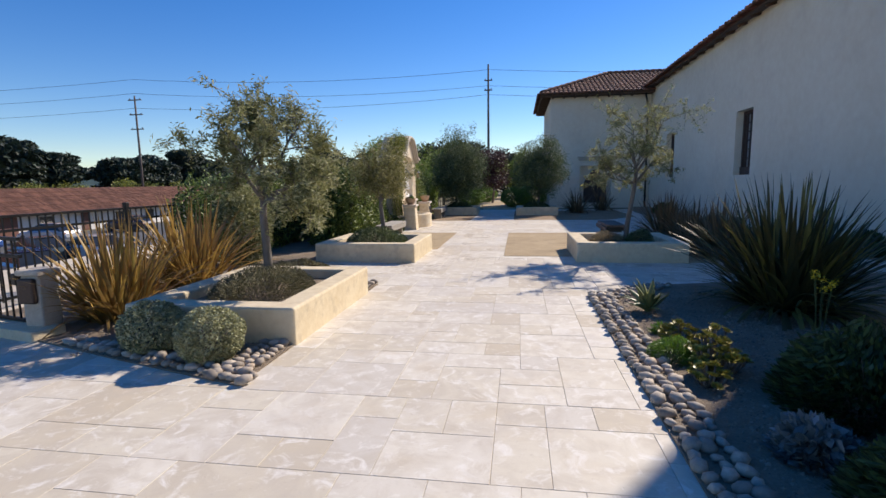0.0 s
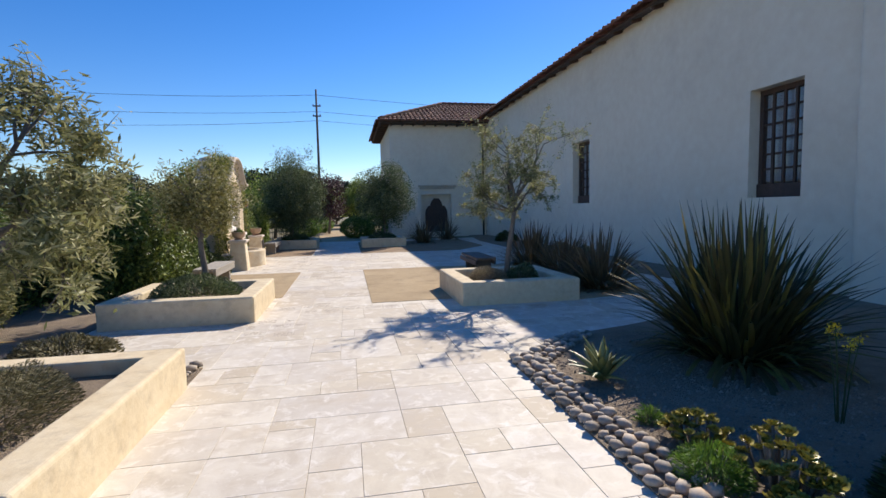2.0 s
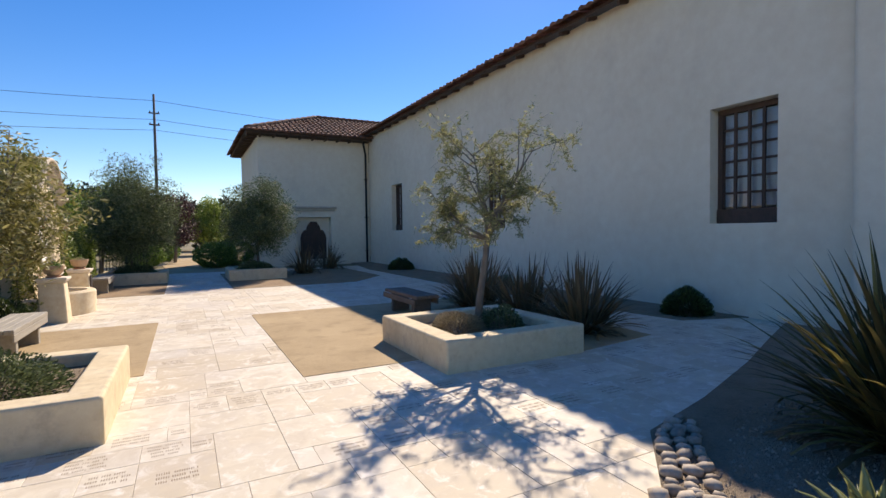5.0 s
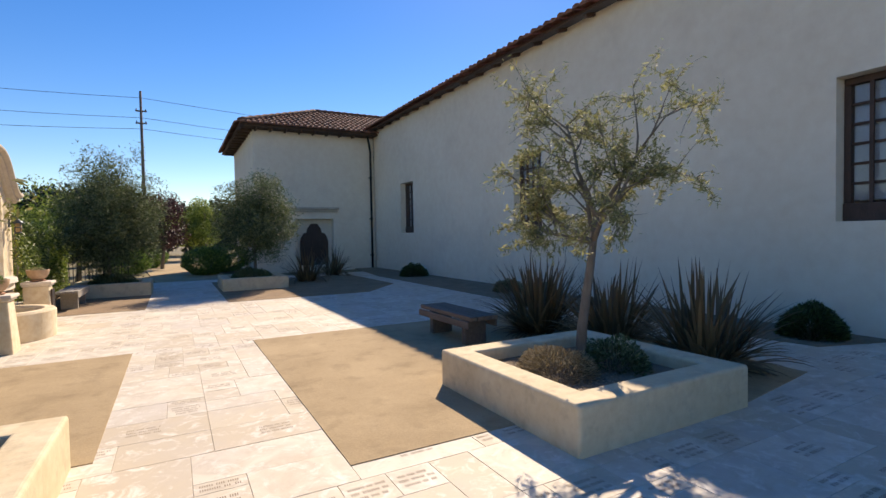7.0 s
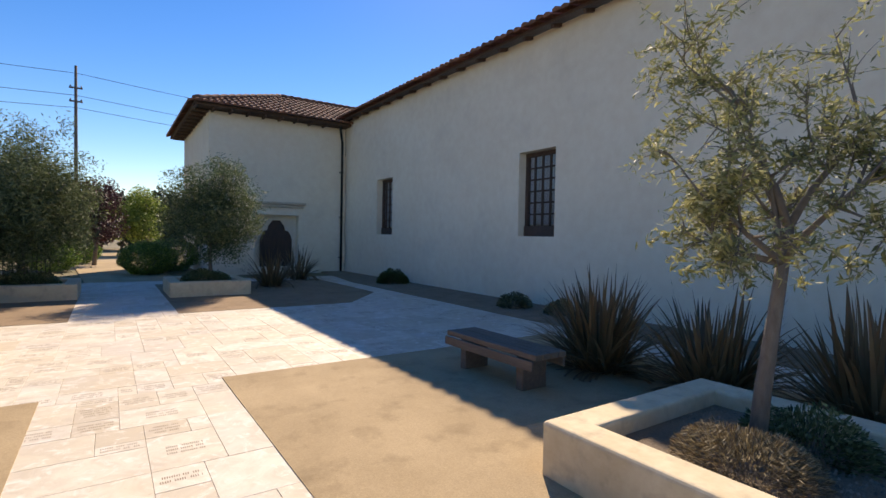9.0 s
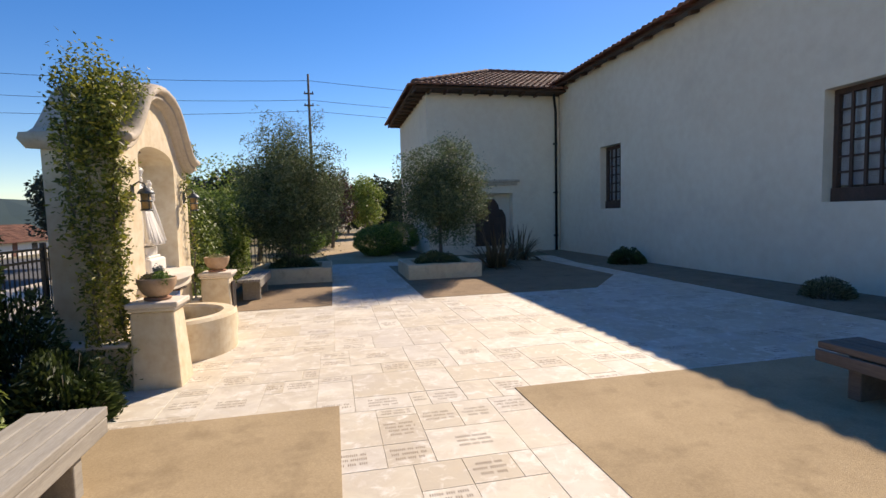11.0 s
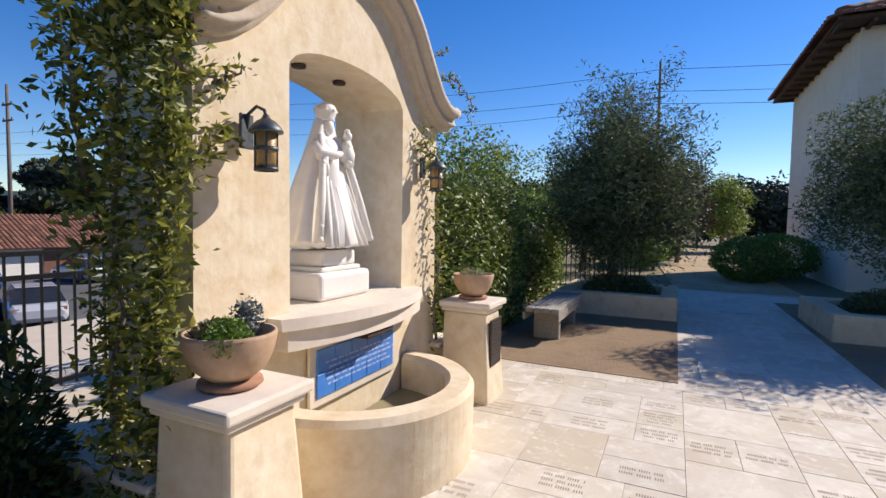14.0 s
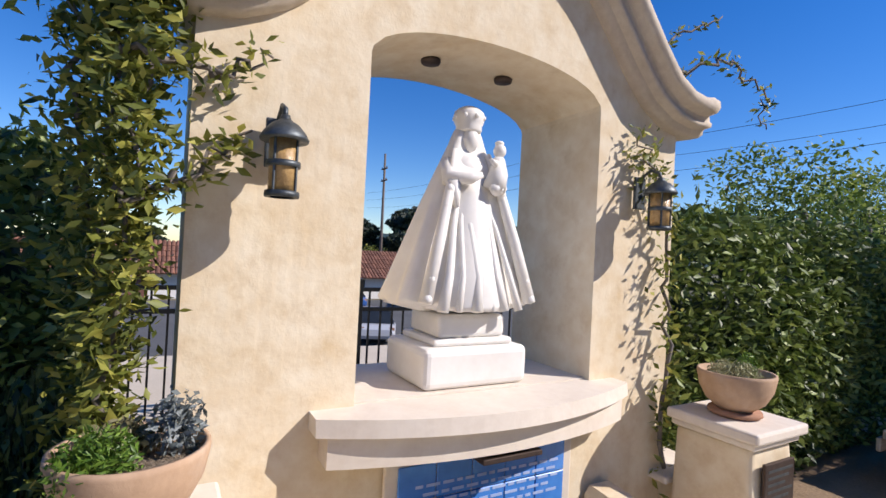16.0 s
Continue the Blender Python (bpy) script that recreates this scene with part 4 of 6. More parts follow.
def cornice():
    """A rounded moulding swept along the curved top, front and back."""
    prof = [(-FD - 0.10, -0.10), (-FD - 0.16, 0.02), (-FD - 0.14, 0.10), (-FD / 2, 0.13), (0.07, 0.13), (0.135, 0.115), (0.165, 0.075), (0.165, 0.03), (0.145, 0.0), (0.105, -0.008), (0.102, -0.012),
            (0.100, -0.048), (0.112, -0.066), (0.106, -0.092), (0.066, -0.098), (0.062, -0.103), (0.056, -0.135), (0.025, -0.15), (-0.02, -0.15)]
    ys = np.linspace(-1.19, 1.27, 58)
    bm = bmesh.new()
    rings = []
    for y in ys:
        dz = (top_line(y + 0.01) - top_line(y - 0.01)) / 0.02
        n = Vector((0, -dz, 1)).normalized()
        rings.append([bm.verts.new((px_, y + n.y * pz * 0.72, top_line(y) + 0.01 + n.z * pz * 0.72)) for px_, pz in prof])
    for a, b in zip(rings, rings[1:]):
        for k in range(len(prof)):
            bm.faces.new((a[k], a[(k + 1) % len(prof)], b[(k + 1) % len(prof)], b[k]))
    bm.faces.new(rings[0]), bm.faces.new(rings[-1][::-1])
    return bm


part("cornice", cornice(), M["stone_mantle"], shrine, "weathered stone scrolled cornice", smooth=True)


def ledge(z0, z1, out, half, bev):
    bm = bmesh.new()
    n = 24
    lo, hi = [], []
    for i in range(n + 1):
        y = -half + 2 * half * i / n
        x = 0.10 + out * (1 - (y / half) ** 2)
        for ring, z, d in ((lo, z0, 0.0), (hi, z1, 0.0)):
            ring.append(bm.verts.new((x - bev * (z == z1) * 0.4, y, z)))
    b0, b1 = bm.verts.new((-0.02, half, z0)), bm.verts.new((-0.02, -half, z0))
    t0, t1 = bm.verts.new((-0.02, half, z1)), bm.verts.new((-0.02, -half, z1))
    for i in range(n):
        bm.faces.new((lo[i], lo[i + 1], hi[i + 1], hi[i]))
    bm.faces.new(hi + [t0, t1]), bm.faces.new((lo + [b0, b1])[::-1])
    bm.faces.new((lo[0], hi[0], t1, b1)), bm.faces.new((lo[-1], b0, t0, hi[-1])), bm.faces.new((b1, t1, t0, b0))
    return bm


part("ledge", ledge(0.885, 0.945, 0.17, 0.74, 0.02), M["cap_stone"], shrine, "curved pale stone ledge")
part("ledge_base", ledge(0.775, 0.884, 0.11, 0.70, 0.0), M["cap_stone"], shrine)
part("niche_floor", box(-FD + 0.01, -0.021, -JAMB + 0.004, JAMB - 0.004, 0.90, 0.952), M["cap_stone"], shrine)
for y in (-0.2, 0.2):
    bm = bmesh.new()
    add_lathe(bm, [(0.0, 0.0), (0.042, 0.0), (0.046, 0.015), (0.036, 0.025), (0.03, 0.05), (0, 0.05)], 18)
    o = part("niche_light", bm, M["bronze"], shrine, "dark recessed spotlight", smooth=True)
    o.matrix_local = pose(-0.28, y, arch_line(y) - 0.02)
part("tile_frame", box(0.012, 0.032, -0.46, 0.46, 0.38, 0.755, 0.006), M["cap_stone"], shrine, "cream tile border")
for i in range(5):
    for j in range(2):
        y0, z0 = -0.41 + i * 0.164, 0.43 + j * 0.14
        part("tile", box(0.033, 0.043, y0 + 0.002, y0 + 0.162, z0 + 0.002, z0 + 0.138, 0.003, 1), M["blue_tile"], shrine, "cobalt blue glazed tile")
bm = bmesh.new()
rng = np.random.default_rng(3)
for k, z in enumerate((0.625, 0.592, 0.56, 0.528, 0.496)):
    y = -0.34 + 0.05 * rng.random()
    while y < 0.33:
        w = rng.uniform(0.02, 0.07)
        add_box(bm, 0.0435, 0.0445, y, min(y + w, 0.37), z - 0.006, z + 0.006)
        y += w + 0.014
part("tile_writing", bm, M["tile_letter"], shrine, "pale hand-painted writing")
part("spout", box(0.05, 0.20, -0.14, 0.14, 0.735, 0.757, 0.004), M["bronze"], shrine, "bronze water spout")

# basin: thick curved wall round the water
bm = bmesh.new()
BR = 0.74
add_lathe(bm, [(BR - 0.17, 0.0), (BR - 0.17, 0.44), (BR - 0.14, 0.475), (BR - 0.02, 0.475), (BR + 0.01, 0.44), (BR, 0.0)], 40, (0.02, 0, -0.02), -math.pi / 2, math.pi / 2)
basin = part("basin", bm, M["ochre_plaster"], shrine, "curved ochre plaster basin wall", smooth=False)
bm = bmesh.new()
add_lathe(bm, [(0.0, 0.20), (BR - 0.172, 0.20)], 32, (0.02, 0, 0), -math.pi / 2, math.pi / 2)
part("water", bm, M["water"], shrine, "shallow still water")

for s, plaque in ((-1, False), (1, True)):
    y = s * 1.24
    bm = box(0.12, 0.49, y - 0.165, y + 0.165, -0.03, 0.72, 0.025, 3)
    for v in bm.verts:
        k = 0.045 * max(0.0, 1 - v.co.z / 0.72) ** 1.6
        v.co.x += k if v.co.x > 0.35 else 0
        v.co.y += k if v.co.y > y else -k
    p = part("pier", bm, M["ochre_plaster"], shrine, "square ochre plaster pier")
    part("pier_moulding", box(0.11, 0.515, y - 0.19, y + 0.19, 0.72, 0.755, 0.012), M["cap_stone"], shrine)
    part("pier_cap", box(0.10, 0.54, y - 0.215, y + 0.215, 0.755, 0.805, 0.012), M["cap_stone"], shrine, "pale stone pier cap")
    if plaque:
        pl = part("plaque", box(0.511, 0.528, y - 0.12, y + 0.12, 0.28, 0.66, 0.004), M["bronze"], shrine, "dark bronze plaque with small raised text")
        bm = bmesh.new()
        for k in range(11):
            add_box(bm, 0.5285, 0.530, y - 0.10, y + 0.10 - 0.03 * (k % 3), 0.62 - k * 0.03, 0.632 - k * 0.03)
        part("plaque_writing", bm, M["lamp_metal"], pl)
    part("side_wall", box(-0.7, 0.118, y - 0.16, y + 0.16, -0.03, 0.40, 0.02), M["ochre_plaster"], shrine) if s < 0 else part("side_wall", box(-0.55, 0.118, y - 0.10, y + 0.12, -0.03, 0.40, 0.02), M["ochre_plaster"], shrine)
    part("side_cap", box(-0.7 if s < 0 else -0.55, 0.098, y - 0.19, y + 0.19, 0.402, 0.44, 0.01), M["cap_stone"], shrine)


def wall_lantern(y, z):
    ob = thing("wall_lantern", "weathered dark metal wall lantern with amber glass", "lantern", (FX + 0.03, FC + y, z), group="wall lanterns")
    ob.scale = (0.80, 0.74, 0.72)
    part("back_plate", box(0.0, 0.02, -0.05, 0.05, -0.06, 0.16, 0.006), M["lamp_metal"], ob)
    part("arm", add_tube(bmesh.new(), [(0.01, 0, 0.06), (0.03, 0, 0.16), (0.09, 0, 0.20), (0.15, 0, 0.17), (0.16, 0, 0.12)], [0.011] * 5, 8), M["lamp_metal"], ob, smooth=True)
    bm = bmesh.new()
    add_lathe(bm, [(0.0, 0.145), (0.018, 0.14), (0.022, 0.125), (0.03, 0.115), (0.055, 0.10), (0.085, 0.065), (0.098, 0.04), (0.095, 0.03), (0.0, 0.04)], 24, (0.16, 0, 0))
    part("roof", bm, M["lamp_metal"], ob, "weathered grey-green lamp cap", smooth=True)
    bm = bmesh.new()
    add_lathe(bm, [(0.0, -0.19), (0.056, -0.185), (0.058, 0.035), (0.0, 0.035)], 18, (0.16, 0, 0))
    part("glass", bm, M["amber"], ob, "amber crackled glass", smooth=True)
    for k in range(4):
        a = math.pi / 4 + k * math.pi / 2
        part("stay", add_tube(bmesh.new(), [(0.16 + 0.061 * math.cos(a), 0.061 * math.sin(a), -0.19), (0.16 + 0.061 * math.cos(a), 0.061 * math.sin(a), 0.04)], [0.006] * 2, 6), M["lamp_metal"], ob)
    for z1 in (-0.205, -0.08):
        bm = bmesh.new()
        add_lathe(bm, [(0.05, 0), (0.068, 0), (0.07, 0.01), (0.068, 0.025), (0.05, 0.025)], 20, (0.16, 0, z1))
        part("ring", bm, M["lamp_metal"], ob, smooth=True)


wall_lantern(-0.90, 1.80)
wall_lantern(0.83, 1.82)


# statue: one plain draped shape on a stepped plinth
plinth = thing("statue_plinth", "white carved stepped stone plinth", "plinth", (FX - 0.24, FC - 0.02, 0.952))
bm = box(-0.20, 0.20, -0.26, 0.26, 0.0, 0.17, 0.03, 3)
part("lower_block", bm, M["marble"], plinth)
part("step", box(-0.16, 0.16, -0.20, 0.20, 0.17, 0.20, 0.012), M["marble"], plinth)
part("upper_block", box(-0.14, 0.14, -0.17, 0.17, 0.20, 0.30, 0.02, 3), M["marble"], plinth)


def statue_mesh():
    """A draped, crowned stone figure in one mesh: bell-shaped cloak, pleated gown, raised arms and a small figure held at the side."""
    bm = bmesh.new()
    cloak = [(0.0, 0.02), (0.24, 0.02), (0.365, 0.05), (0.375, 0.065), (0.350, 0.13), (0.312, 0.24), (0.268, 0.37), (0.222, 0.50), (0.178, 0.61), (0.145, 0.69), (0.112, 0.765), (0.088, 0.82), (0.073, 0.865), (0.060, 0.895), (0.050, 0.905), (0.0, 0.91)]
    n = 96
    rings = []
    for i in range(n):
        a = 2 * math.pi * i / n
        front = max(0.0, math.cos(a)) ** 2
        ring = []
        for r, z in cloak:
            low = max(0.0, 1 - z / 0.75)
            fold = 1.0 + 0.04 * math.sin(a * 11 + 3 * z) * low + 0.018 * math.sin(a * 27 + 1.3) * low
            sx = 0.62 + 0.38 * max(0.0, min(1.0, (z - 0.66) / 0.2))
            if z > 0.69:
                sx *= 1 - 0.55 * front
            # the cloak opens in front over the gown
            sx *= 1 - 0.22 * front * min(1.0, low * 3)
            ring.append(bm.verts.new((r * math.cos(a) * sx * fold, r * math.sin(a) * fold, z + 0.012 * low * math.sin(a * 11))))
        rings.append(ring)
    for i in range(n):
        p, q = rings[i], rings[(i + 1) % n]
        for j in range(len(cloak) - 1):
            bm.faces.new((p[j], q[j], q[j + 1], p[j + 1]))

    def lump(c, r, s=(1, 1, 1)):
        g = bmesh.ops.create_uvsphere(bm, u_segments=18, v_segments=12, radius=r)
        for v in g["verts"]:
            v.co = Vector((c[0] + v.co.x * s[0], c[1] + v.co.y * s[1], c[2] + v.co.z * s[2]))

    # gown: a smooth flaring front with a few uneven folds
    add_lathe(bm, [(0.0, 0.66), (0.085, 0.65), (0.10, 0.58), (0.135, 0.42), (0.185, 0.20), (0.225, 0.05), (0.22, 0.025), (0.0, 0.02)], 30, (0.022, 0, 0), -1.35, 1.35)
    frng = random.Random(8)
    for y, w in ((-0.13, 0.020), (-0.085, 0.013), (-0.03, 0.022), (0.025, 0.012), (0.065, 0.019), (0.125, 0.015)):
        e = 1 - (y / 0.2) ** 2
        j = frng.uniform(-0.02, 0.02)
        add_tube(bm, [(0.075, y * 0.5, frng.uniform(0.5, 0.62)), (0.108 + 0.028 * e, y * 0.8 + j, 0.42), (0.150 + 0.045 * e, y * 1.25 - j, 0.18), (0.182 + 0.055 * e, y * 1.5, 0.026)], [0.006, w * 0.8, w, w * 1.3], 9)
    # edges of the cloak hanging on both sides, scalloped
    for s in (-1, 1):
        add_tube(bm, [(0.05, s * 0.085, 0.78), (0.105, s * 0.13, 0.60), (0.15, s * 0.19, 0.36), (0.19, s * 0.265, 0.06)], [0.016, 0.022, 0.026, 0.03], 9)
        for k in range(7):
            u = k / 6
            lump((0.115 + 0.085 * u, s * (0.135 + 0.125 * u), 0.58 - 0.50 * u), 0.021, (0.9, 1, 1.2))
    # sleeves, hands, chest
    lump((0.022, 0.0, 0.69), 0.085, (0.8, 1.1, 1.05))
    add_tube(bm, [(0.02, -0.10, 0.72), (0.085, -0.125, 0.635), (0.14, -0.05, 0.64), (0.155, 0.0, 0.66)], [0.04, 0.042, 0.03, 0.014], 10)
    add_tube(bm, [(0.02, 0.10, 0.72), (0.085, 0.135, 0.61), (0.145, 0.085, 0.60), (0.16, 0.05, 0.605)], [0.04, 0.042, 0.032, 0.016], 10)
    add_tube(bm, [(0.10, -0.115, 0.62), (0.115, -0.10, 0.50)], [0.036, 0.012], 8)
    # head, hair and tall flared crown
    lump((0.028, 0.0, 0.845), 0.050, (0.95, 0.86, 1.22))
    add_lathe(bm, [(0.0, 0.885), (0.056, 0.885), (0.062, 0.895), (0.060, 0.912), (0.068, 0.930), (0.074, 0.955), (0.070, 0.980), (0.054, 0.998), (0.03, 1.010), (0.0, 1.014)], 20, (0.012, 0, 0))
    for k in range(8):
        q = 2 * math.pi * k / 8
        lump((0.012 + 0.068 * math.cos(q), 0.068 * math.sin(q), 0.955), 0.013)
    # the small draped figure
    add_tube(bm, [(0.115, 0.085, 0.60), (0.12, 0.105, 0.68), (0.105, 0.115, 0.76)], [0.058, 0.046, 0.026], 10)
    lump((0.105, 0.118, 0.797), 0.031, (1, 0.95, 1.15))
    lump((0.10, 0.118, 0.835), 0.020, (1.1, 1.1, 0.7))
    add_tube(bm, [(0.11, 0.10, 0.735), (0.155, 0.065, 0.72), (0.165, 0.035, 0.735)], [0.018, 0.015, 0.01], 7)
    return bm


statue = solid("statue", statue_mesh(), M["marble"], "white draped stone statue with a crown on a plinth", "statue", (FX - 0.23, FC - 0.02, 1.252), smooth=True)
statue.matrix_world = statue.matrix_world @ Matrix.Diagonal((0.93, 1.0, 0.92, 1.0))


def bowl_pot(label, y, seed, kinds):
    ob = thing("bowl_planter", label, "plant pot", (FX + 0.315, FC + y, 0.806), group="terracotta bowls on the piers")
    ob.matrix_world = ob.matrix_world @ Matrix.Diagonal((0.77, 0.77, 0.93, 1.0))
    bm = bmesh.new()
    add_lathe(bm, [(0.0, 0.0), (0.135, 0.0), (0.155, 0.012), (0.15, 0.028), (0.0, 0.028)], 32)
    part("saucer", bm, M["saucer_clay"], ob, "red-brown clay saucer", smooth=True)
    bm = bmesh.new()
    add_lathe(bm, [(0.0, 0.03), (0.10, 0.03), (0.165, 0.075), (0.205, 0.14), (0.222, 0.21), (0.220, 0.225), (0.205, 0.225), (0.195, 0.19), (0.17, 0.17), (0.0, 0.17)], 36)
    part("bowl", bm, M["terracotta"], ob, "tan terracotta bowl", smooth=True)
    bm = bmesh.new()
    add_lathe(bm, [(0.0, 0.185), (0.19, 0.18)], 20)
    part("soil", bm, M["soil"], ob)
    rng = np.random.default_rng(seed)
    for name, mat, c, s, n, leaf, ratio in kinds:
        p = shell_points(rng, n, s, depth=0.7)
        p += np.array(c)
        p = p[p[:, 2] > 0.16]
        part(name, leaves_mesh(name, p, mat, leaf, ratio, seed), None, ob)


bowl_pot("tan terracotta bowl with mixed herbs on a pier", -1.24, 51, [("green_herb", M["bright_leaf"], (0.08, -0.09, 0.20), (0.11, 0.12, 0.10), 1500, 0.03, 0.3), ("grey_herb", M["blue_grey_leaf"], (-0.02, 0.12, 0.26), (0.07, 0.09, 0.10), 500, 0.032, 0.4), ("dry_herb", M["thyme_leaf"], (-0.08, -0.03, 0.22), (0.09, 0.12, 0.05), 500, 0.035, 0.4)])
bowl_pot("tan terracotta bowl with low herbs on a pier", 1.24, 52, [("green_herb", M["grey_leaf"], (0.0, -0.03, 0.21), (0.15, 0.16, 0.07), 1600, 0.03, 0.3), ("tall_herb", M["bright_leaf"], (0.02, 0.08, 0.24), (0.06, 0.08, 0.08), 500, 0.03, 0.25)])


# climbing vine on the shrine and its trailing shoots
def climber(label, paths, seed, n, mat, leaf=0.085, thick=0.013):
    rng = np.random.default_rng(seed)
    ob = thing("climbing_vine", label, "vine", (FX + 3.86, FC - 17.31, 0))
    bm = bmesh.new()
    pts = []
    for path, spread, share in paths:
        path = [Vector(p) for p in path]
        seg = []
        for a, b in zip(path, path[1:]):
            for k in range(8):
                seg.append(a.lerp(b, k / 8) + Vector(rng.normal(0, 0.02, 3)))
        seg.append(path[-1])
        add_tube(bm, seg, [thick * (1 - 0.7 * i / len(seg)) for i in range(len(seg))], 5)
        s = np.array([tuple(q) for q in seg])
        m = int(n * share)
        i = rng.integers(0, len(s) - 1, m)
        pts.append(s[i] + rng.normal(0, 1, (m, 3)) * np.array(spread))
    part("stem", bm, M["olive_bark"], ob, smooth=True)["kind"] = "stuff"
    part("leaves", leaves_mesh("leaves", np.concatenate(pts), mat, leaf, 0.4, seed), None, ob)
    return ob


climber("yellow-green climbing vine covering the shrine's edge", [
    ([(-3.82, 15.92, 0), (-3.82, 15.98, 0.9), (-3.83, 16.02, 1.6), (-3.84, 16.04, 2.3), (-3.86, 16.12, 2.6)], (0.05, 0.045, 0.14), 0.26),
    ([(-4.02, 15.90, 0), (-4.00, 15.93, 1.1), (-4.02, 15.95, 2.2), (-4.0, 16.05, 2.65), (-4.0, 16.40, 2.9)], (0.06, 0.055, 0.16), 0.36),
    ([(-4.12, 15.90, 1.5), (-4.12, 15.84, 2.1), (-4.12, 15.86, 2.6), (-4.1, 16.0, 2.95)], (0.06, 0.05, 0.14), 0.12),
    ([(-3.90, 16.05, 2.55), (-3.84, 16.35, 2.72), (-3.90, 16.75, 3.05)], (0.09, 0.10, 0.07), 0.12),
    ([(-3.80, 15.98, 1.62), (-3.79, 16.15, 1.68), (-3.80, 16.33, 1.86)], (0.02, 0.04, 0.03), 0.012),
    ([(-3.80, 15.98, 2.05), (-3.78, 16.22, 2.0), (-3.80, 16.38, 2.1)], (0.02, 0.03, 0.03), 0.008),
    ([(-3.82, 18.40, 0.5), (-3.80, 18.36, 1.3), (-3.80, 18.30, 1.9), (-3.80, 18.08, 2.12)], (0.03, 0.04, 0.09), 0.03),
    ([(-4.05, 18.45, 2.3), (-4.05, 18.75, 2.68), (-4.05, 19.25, 2.86), (-4.05, 19.62, 2.72), (-4.05, 19.68, 2.48)], (0.025, 0.025, 0.025), 0.014),
    ([(-4.05, 18.45, 2.3), (-4.1, 18.70, 2.9), (-4.1, 19.2, 3.15)], (0.02, 0.02, 0.02), 0.005),
], 61, 12500, M["vine_leaf"], leaf=0.052)


# ---- benches ----
def bench(label, x, y, turn, mat, length=1.55, width=0.42, h=0.42):
    ob = thing("bench", label, "bench", (x, y, 0), turn, group="plank benches")
    n = 4
    for k in range(n):
        x0 = -width / 2 + k * width / n
        part("plank", box(x0 + 0.004, x0 + width / n - 0.004, -length / 2, length / 2, h - 0.06, h, 0.008), mat, ob)
    for s in (-1, 1):
        part("apron", box(s * width / 2 - 0.02 - 0.015, s * width / 2 + 0.015 - 0.02, -length / 2 + 0.01, length / 2 - 0.01, h - 0.16, h - 0.062, 0.008), mat, ob)
        part("leg", box(-width / 2 + 0.05, width / 2 - 0.05, s * length * 0.32 - 0.05, s * length * 0.32 + 0.05, -0.01, h - 0.062, 0.01), mat, ob)
    return ob


bench("weathered dark wooden bench in the church's shadow", 2.30, 13.55, 0, M["bench_wood"], 1.50, 0.44, 0.42)
bench("weathered grey wooden bench beside the hedge", -3.45, 13.55, 0, M["grey_wood"], 1.65, 0.44, 0.42)
bench("weathered pale grey wooden bench past the fountain", -3.40, 21.48, 0, M["grey_wood"], 1.62, 0.42, 0.42)

dish = thing("green_dish", "small green glazed dish in the fountain basin", "dish", (FX + 0.34, FC - 0.12, 0.20))
bm = bmesh.new()
add_lathe(bm, [(0.0, 0.0), (0.07, 0.0), (0.10, 0.03), (0.105, 0.06), (0.095, 0.06), (0.07, 0.02), (0.0, 0.015)], 24)
part("glazed_bowl", bm, surface("green_glaze", (0.01, 0.10, 0.05), (0.03, 0.20, 0.10), 20, 4, 0.2, 0), dish, smooth=True)


# ---- ground cover and small plants ----
def mound(label, x, y, size, mat, n, leaf, seed, z, name="ground_cover", ratio=0.35, category="plant"):
    rng = np.random.default_rng(seed)
    ob = thing(name, label, category, (x, y, z))
    d = rng.normal(0, 1, (n, 3))
    d[:, 2] = np.abs(d[:, 2])
    d /= np.linalg.norm(d, axis=1)[:, None]
    p = d * np.asarray(size) * (1 - 0.45 * rng.random((n, 1)) ** 1.4)
    w = np.array([1 + 0.35 * noise.noise(Vector((q[0] * 4 + seed, q[1] * 4, 0.0))) for q in p])
    p[:, 2] *= w
    part("leaves", leaves_mesh("leaves", p, mat, leaf, ratio, seed, up=0.5), None, ob)
    bm = bmesh.new()
    for k in range(18):
        a, r = rng.uniform(0, 6.28), rng.uniform(0.2, 0.95)
        e = Vector((size[0] * r * math.cos(a), size[1] * r * math.sin(a), size[2] * math.sqrt(max(0.05, 1 - r * r)) * rng.uniform(0.7, 1.15)))
        add_tube(bm, [(e.x * 0.4, e.y * 0.4, -0.02), tuple(e)], [0.006, 0.002], 3)
    part("stem", bm, M["olive_bark"], ob)["kind"] = "stuff"
    return ob


SOIL_Z = PLANTER_H - 0.12
mound("grey-green thyme mound with dry stems in the planter", -3.0, 5.85, (0.56, 0.74, 0.30), M["thyme_leaf"], 16000, 0.038, 101, SOIL_Z, ratio=0.18)
mound("green rosemary mound in the planter", -2.94, 10.4, (0.66, 0.62, 0.34), M["olive_leaf_dark"], 7000, 0.045, 102, SOIL_Z)
mound("dry brown thyme clump in the planter", 1.74, 10.75, (0.34, 0.42, 0.24), M["dry_leaf"], 6500, 0.042, 103, SOIL_Z, ratio=0.13)
mound("dark green clump at the foot of the olive", 2.32, 10.65, (0.28, 0.40, 0.28), M["olive_leaf_dark"], 2500, 0.045, 104, SOIL_Z)
mound("dark green rosemary in the planter", 0.77, 23.45, (0.62, 0.75, 0.36), M["olive_leaf_dark"], 6000, 0.05, 105, SOIL_Z)
mound("dark green rosemary in the planter", -2.83, 23.85, (0.62, 0.70, 0.36), M["olive_leaf_dark"], 6000, 0.05, 106, SOIL_Z)
